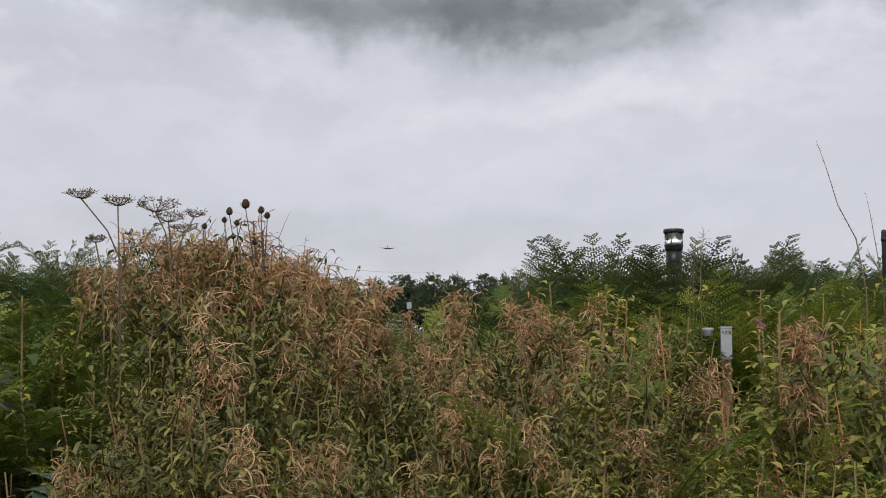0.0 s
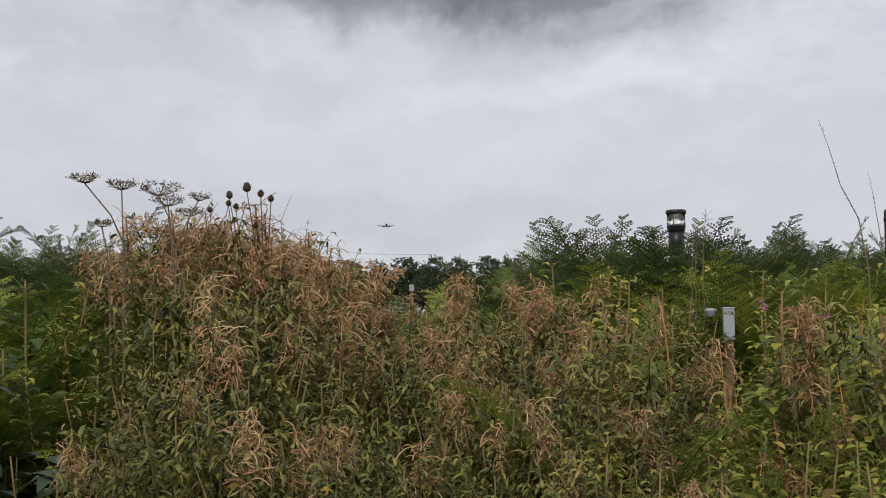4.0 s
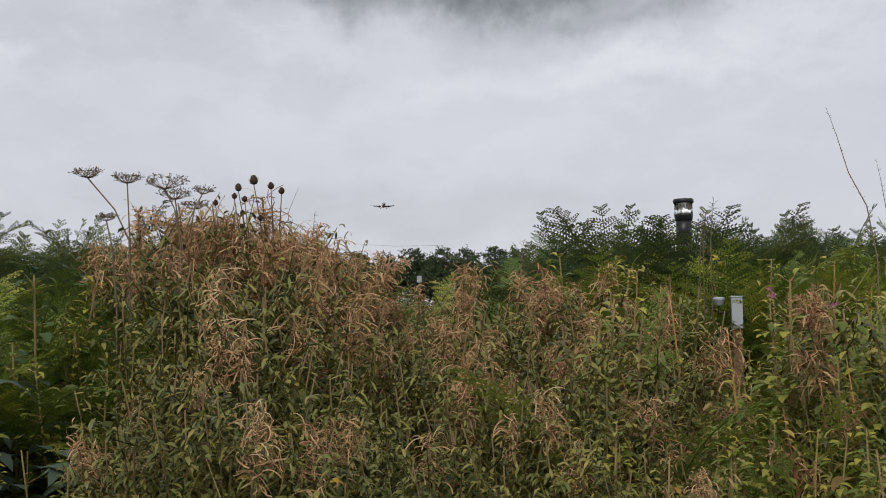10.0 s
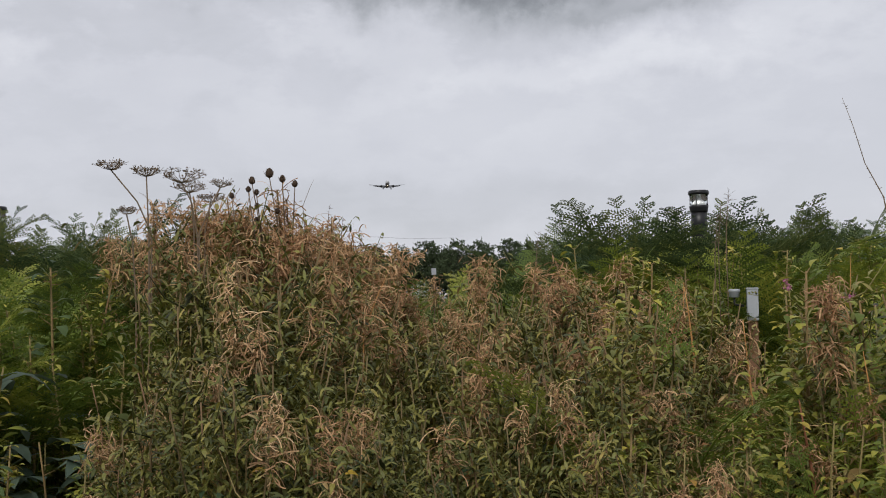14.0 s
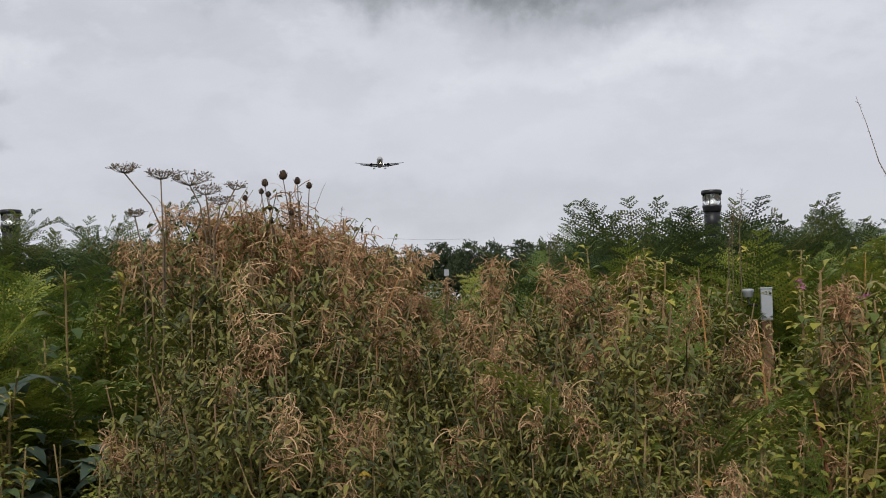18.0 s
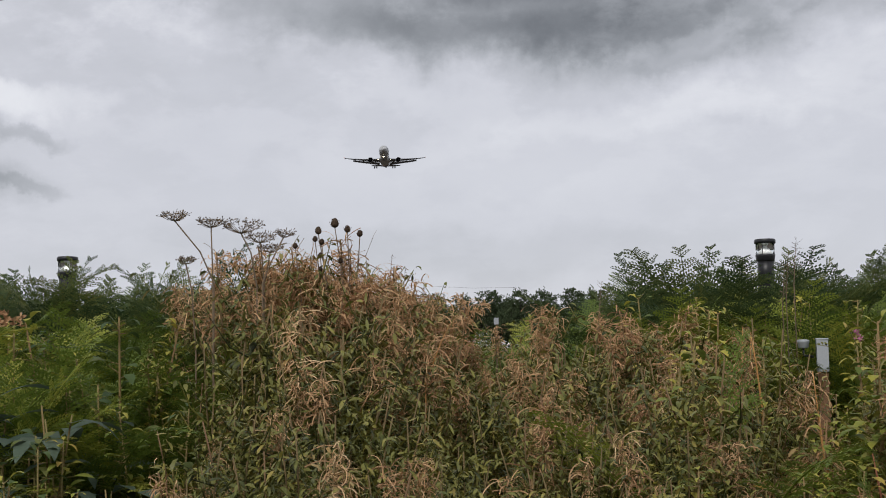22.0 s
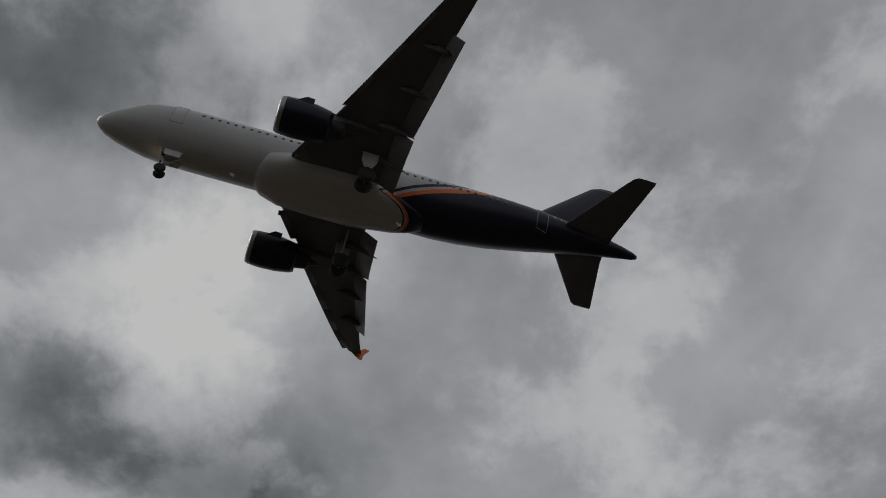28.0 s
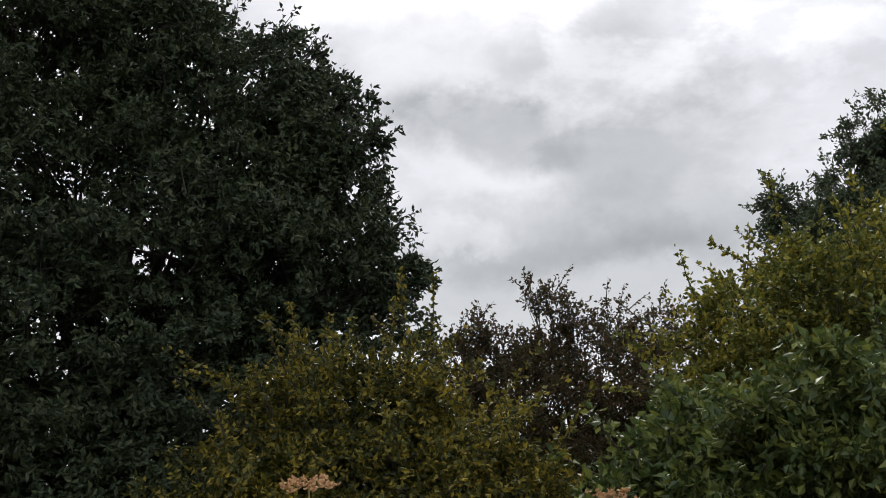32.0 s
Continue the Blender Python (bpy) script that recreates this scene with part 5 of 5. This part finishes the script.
def make_tree(name, foot, lobes, n_sprigs, per, size, mat, label, category, trunk_r, seed, ratio=0.5, twiggy=0, droop=0.2, lump=0.4, reach=1.0):
    """foot: place of the trunk; lobes: (centre, radius). Limbs run from the trunk into every lobe; sprigs of leaves fill the lobes unevenly."""
    rng = np.random.default_rng(seed)
    random.seed(seed)
    base = Vector((foot[0], foot[1], ground_z(*foot[:2]) - 0.1))
    ob = thing(name, label, category)
    ob.location = base
    low = min(c.z - r for c, r in lobes)
    mean = Vector((0, 0, 0))
    for c, r in lobes:
        mean += c
    mean /= len(lobes)
    crotch = base.lerp(mean, 0.45)
    crotch.x, crotch.y = base.x * 0.7 + mean.x * 0.3, base.y * 0.7 + mean.y * 0.3
    g = Geo()
    pts = [base + (crotch - base) * (k / 5) + Vector((rnd(-0.06, 0.06), rnd(-0.06, 0.06), 0)) * (1 if 0 < k < 5 else 0) for k in range(6)]
    g.tube([p - base for p in pts], [trunk_r * (1.25 - 0.12 * k) for k in range(6)], 10)
    part("trunk", g, M["bark"], ob)
    C, D, keys = [], [], []
    for c, r in lobes:
        g = Geo()
        mid = crotch.lerp(c, 0.5) + Vector((rnd(-0.2, 0.2), rnd(-0.2, 0.2), rnd(0, 0.3))) * r * 0.5
        g.tube([crotch - base, mid - base, c - base], [trunk_r * 0.45, trunk_r * 0.25, trunk_r * 0.1], 7)
        twigs = []
        for k in range(3 + int((15 + twiggy) * min(1.0, r / 0.4))):
            s = c + (crotch - c) * rnd(0, 0.35)
            e = c + rand_dir(-0.6, 1.0) * r * rnd(0.6, 1.0)
            m = s.lerp(e, 0.5) + Vector((rnd(-1, 1), rnd(-1, 1), rnd(-0.3, 1))) * r * 0.14
            g.tube([s - base, m - base, e - base], [trunk_r * 0.09, trunk_r * 0.06, 0.004], 5, cap=False)
            twigs.append((s, m, e))
            for j in range(4):
                q = m.lerp(e, rnd(0, 1))
                q2 = q + rand_dir(-0.2, 1) * r * rnd(0.12, 0.3)
                g.tube([q - base, q2 - base], [trunk_r * 0.035, 0.002], 4, cap=False)
                twigs.append((q, q.lerp(q2, 0.5), q2))
        part("limb", g, M["bark"], ob)
        keys.append((c, r, twigs))
    vol = sum(r ** 2 for c, r in lobes)
    for c, r, twigs in keys:
        k = int(n_sprigs * r ** 2 / vol)
        # sprigs gather round the twigs, thicker towards the outside
        nc = max(10, int(34 * r * r))
        seat = rng.normal(size=(nc, 3))
        seat *= (rng.uniform(0.15, 1.0, nc) ** 0.45 * r * 0.86 / np.linalg.norm(seat, axis=1))[:, None]
        grow = rng.uniform(0.5, 1.25, nc)
        t = rng.integers(0, nc, k)
        P = np.array(c) + seat[t] + rng.normal(size=(k, 3)) * (lump * 0.30 * (0.45 + 0.35 * r) * grow[t])[:, None] * np.array([1, 1, 0.62])
        t = rng.integers(0, len(twigs), k)
        u = rng.uniform(0.3, 1.05, k)
        S = np.array([[tuple(a), tuple(b), tuple(e)] for a, b, e in twigs])
        near = S[t, 0] * (1 - u[:, None]) ** 2 + 2 * S[t, 1] * (u * (1 - u))[:, None] + S[t, 2] * (u ** 2)[:, None]
        pick = rng.uniform(size=k) < (0.18 if twiggy == 0 else 0.6)
        P[pick] = near[pick] + rng.normal(size=(int(pick.sum()), 3)) * 0.06 * r
        out = P - np.array(c)
        out /= np.linalg.norm(out, axis=1)[:, None] + 1e-6
        way = out + rng.normal(size=(k, 3)) * 0.6
        way[:, 2] += 0.1
        way /= np.linalg.norm(way, axis=1)[:, None]
        for j in range(per):
            f = j / per
            cc = P + way * (f * size * 2.2)
            dd = way * 0.5 + rng.normal(size=(k, 3)) * 0.75
            dd[:, 2] -= droop
            C.append(cc - np.array(base))
            D.append(dd)
    g = Geo()
    for c, r in lobes:
        for k in range(int(9 * r) + 5):
            d = rand_dir(-0.15, 1.0)
            d = (d + Vector((0, 0, 0.25))).normalized()
            p = c + d * r * rnd(0.6, 0.95)
            ln = (0.25 + 0.22 * r) * rnd(0.5, 1.3) * reach
            bend = rand_dir(-0.6, 0.2) * ln * 0.25
            q = [p, p + d * ln * 0.5 + bend * 0.3, p + d * ln + bend]
            g.tube([v - base for v in q], [0.008, 0.005, 0.002], 4, cap=False)
            n = max(6, int(ln / (size * (0.16 if not twiggy else 0.3))))
            u = rng.uniform(0.0, 1.0, n)[:, None]
            A, B, E = (np.array(v) for v in q)
            P = A * (1 - u) ** 2 + 2 * B * u * (1 - u) + E * u ** 2 + rng.normal(size=(n, 3)) * size * 0.25
            C.append(P - np.array(base))
            D.append(np.array(d) * 0.6 + rng.normal(size=(n, 3)) * 0.8 - np.array([0, 0, droop]))
    tagged(part("shoot", g, M["bark"], ob), kind="stuff")
    C, D = np.concatenate(C), np.concatenate(D)
    part("crown", leaves_mesh("crown", C, D, size, mat, ratio, seed), mat, ob)
    return ob


def lobe(az, el, dist, r):
    return at(az, el, dist), r


make_tree("tree", polar(184.5, 13.2), [lobe(183, 14, 13, 2.3), lobe(181.3, 22.5, 13, 1.8), lobe(176.2, 19.0, 12.6, 1.5), lobe(171.1, 15.4, 12.3, 1.08), lobe(171.5, 9.5, 12, 1.4), lobe(178, 11, 12, 1.9), lobe(187, 24, 13, 2.3), lobe(191, 14, 12.6, 2.4),
                                       lobe(185, 5, 11.6, 2.0), lobe(175, 3, 11.5, 1.6), lobe(193, 4, 11.6, 2.2), lobe(168.0, 11.0, 12.0, 0.5), lobe(178.3, 23.6, 12.8, 0.85), lobe(181, -1.5, 11, 1.5), lobe(188.5, -1, 11.4, 1.8), lobe(176, -2, 10.6, 1.0), lobe(168.8, 8.6, 12.0, 0.6), lobe(170, 18.6, 12.3, 0.4), lobe(169.0, 18.4, 12.3, 0.42), lobe(168.0, 16.4, 12.3, 0.5), lobe(168.0, 13.8, 12.2, 0.55), lobe(166.3, 12.2, 12.2, 0.2), lobe(166.6, 9.0, 12, 0.42), lobe(165.5, 9.4, 12, 0.22), lobe(166.4, 7.4, 11.8, 0.4), lobe(171.4, 21.2, 12.6, 0.42), lobe(173.5, 17, 12.4, 1.1), lobe(173, 12, 12.1, 1.2)],
          30000, 10, 0.085, M["tree_leaf"], "tall dark green broadleaf tree with dense crown", "tree", 0.24, 21, 0.52, lump=0.34, reach=0.5)
make_tree("bush", polar(169, 9.4), [lobe(170.8, 2.2, 9.2, 0.65), lobe(167.6, 3.6, 9.4, 0.55), lobe(166, 2.4, 9.2, 0.65), lobe(172.5, -1.2, 8.8, 0.8), lobe(168.5, -1.5, 8.8, 1.0), lobe(163.5, -0.9, 9, 0.75), lobe(176, -3.6, 8.6, 0.7), lobe(160.5, -2.6, 8.6, 0.6), lobe(166, -3.5, 8.4, 0.8)],
          7200, 7, 0.058, M["bush_leaf"], "yellow-green autumn bush with small leaves", "bush", 0.07, 22, 0.6, lump=0.6, reach=1.7)
make_tree("thorn_bush", polar(157, 12.6), [lobe(163.6, 4.4, 12.4, 0.5), lobe(161.0, 5.0, 12.6, 0.45), lobe(158.2, 5.0, 12.6, 0.45), lobe(155.2, 5.9, 12.6, 0.36), lobe(152.6, 5.3, 12.4, 0.4), lobe(159, 1.9, 12.2, 0.9), lobe(154, 1.9, 12.2, 0.9), lobe(163.5, 1.0, 12, 0.8), lobe(161, -0.8, 11.8, 1.0), lobe(156.5, -1, 11.8, 1.0), lobe(151, 1.2, 12, 0.9),
                                           lobe(159.2, 8.3, 12.5, 0.12), lobe(158.2, 7.8, 12.5, 0.17), lobe(157.0, 7.0, 12.5, 0.22), lobe(162.4, 6.6, 12.5, 0.16)],
          11500, 6, 0.05, M["thorn_leaf"], "twiggy reddish-brown hawthorn with thin leaves", "bush", 0.05, 23, 0.6, 12)
make_tree("shrub", polar(155, 8.2), [lobe(150.5, -1.2, 8.2, 0.6), lobe(152, -4.4, 7.8, 0.7), lobe(148, -2.0, 8, 0.8), lobe(144, -0.5, 8, 0.8), lobe(140, -1, 8, 0.9)],
          7000, 6, 0.085, M["holly_leaf"], "glossy mid-green shrub with oval leaves", "bush", 0.05, 24, 0.6)
make_tree("bush", polar(146, 10.2), [lobe(149.2, 4.6, 10.2, 0.6), lobe(147.3, 6.6, 10.2, 0.5), lobe(143.6, 5.8, 10.0, 0.9), lobe(148.5, 1.6, 9.8, 0.8), lobe(144, 2.2, 9.6, 1.1), lobe(140, 4.6, 9.8, 1.2), lobe(137, 2, 9.6, 1.3)],
          8000, 7, 0.062, M["hedge_leaf"], "tall yellowing hedge bush with mixed leaves", "bush", 0.08, 25, 0.6, lump=0.55, reach=1.4)
make_tree("tree", polar(138, 15), [lobe(146.0, 12.2, 15, 0.12), lobe(145.9, 11.4, 15, 0.2), lobe(145.6, 10.2, 15, 0.34), lobe(144.0, 10.4, 15, 0.36), lobe(142.4, 12.4, 15, 0.42), lobe(141.2, 14.4, 15, 0.36), lobe(139.4, 13.6, 15, 0.75), lobe(136, 12.9, 15, 1.0), lobe(138, 8.5, 14.8, 1.5), lobe(133, 9, 15, 1.5), lobe(142.5, 8, 14.6, 1.0)],
          12500, 8, 0.075, M["ash_leaf"], "mid-green tree rising behind the hedge", "tree", 0.16, 26, 0.45)

# far trees along the field's edge: a few kinds, copied round the horizon
FAR = []
for i in range(4):
    FAR.append(make_tree("far_tree", (0, 0), [(Vector((rnd(-1.2, 1.2), rnd(-1.2, 1.2), 6.0)), 3.2), (Vector((2.2, 0.4, 5.0)), 2.4), (Vector((-2.2, -0.4, 4.6)), 2.5), (Vector((0.3, 0.5, 7.7 + 0.5 * i)), 2.0), (Vector((0.4, -1.6, 3.0)), 2.6)],
                         1500, 7, 0.3, M["far_leaf"], "distant dark green tree at the field's edge", "tree", 0.3, 30 + i, 0.7))
    FAR[-1]["group"] = "distant trees"
random.seed(40)
spots = []
for i in range(150):
    az = -34 + 80 * ((i * 0.61803) % 1.0) if i < 70 else rnd(0, 360)
    dist = rnd(150, 215)
    if 2.6 < az < 4.0 and dist < 200:
        dist = 240
    spots.append((az, dist))
for i, (az, dist) in enumerate(spots):
    x, y = polar(az, dist)
    s = (EYE.z - 0.75 + dist * math.tan(radians(2.75 + 0.45 * noise.noise((az * 0.45, 0.3, 0))))) / 9.9
    m = Matrix.Translation((x, y, 0.65)) @ Matrix.Rotation(rnd(0, 6.28), 4, "Z") @ Matrix.Diagonal((s * rnd(0.9, 1.3), s * rnd(0.9, 1.3), s, 1))
    if i < 4:
        FAR[i].matrix_basis = m
    else:
        copy_thing(FAR[i % 4], m).scale = m.to_scale()


# ---- what moves ----
def motions():
    walk(airliner, [(t, fly(t)) for t in range(33)])
    rng = random.Random(5)
    for ob, foot, deg in SWAY:
        """Each swaying plant nods about its foot in the wind."""
        rest = Matrix.LocRotScale(ob.location, ob.rotation_euler, None)
        pivot = Matrix.Translation(foot if foot is not None else ob.location)
        a, b, p, q = rng.uniform(0, 6.28), rng.uniform(0, 6.28), rng.uniform(1.6, 2.6), rng.uniform(3.5, 6.0)
        rows = []
        for k in range(54):
            t = k * 0.6 if k < 53 else 32.0
            u = math.sin(6.283 * t / p + a) * 0.6 + math.sin(6.283 * t / q + b)
            v = math.sin(6.283 * t / q + a) * 0.5
            lean = Euler((radians(deg * v), radians(deg * u), 0)).to_matrix().to_4x4()
            rows.append((t, pivot @ lean @ pivot.inverted() @ rest))
        walk(ob, rows)


motions()
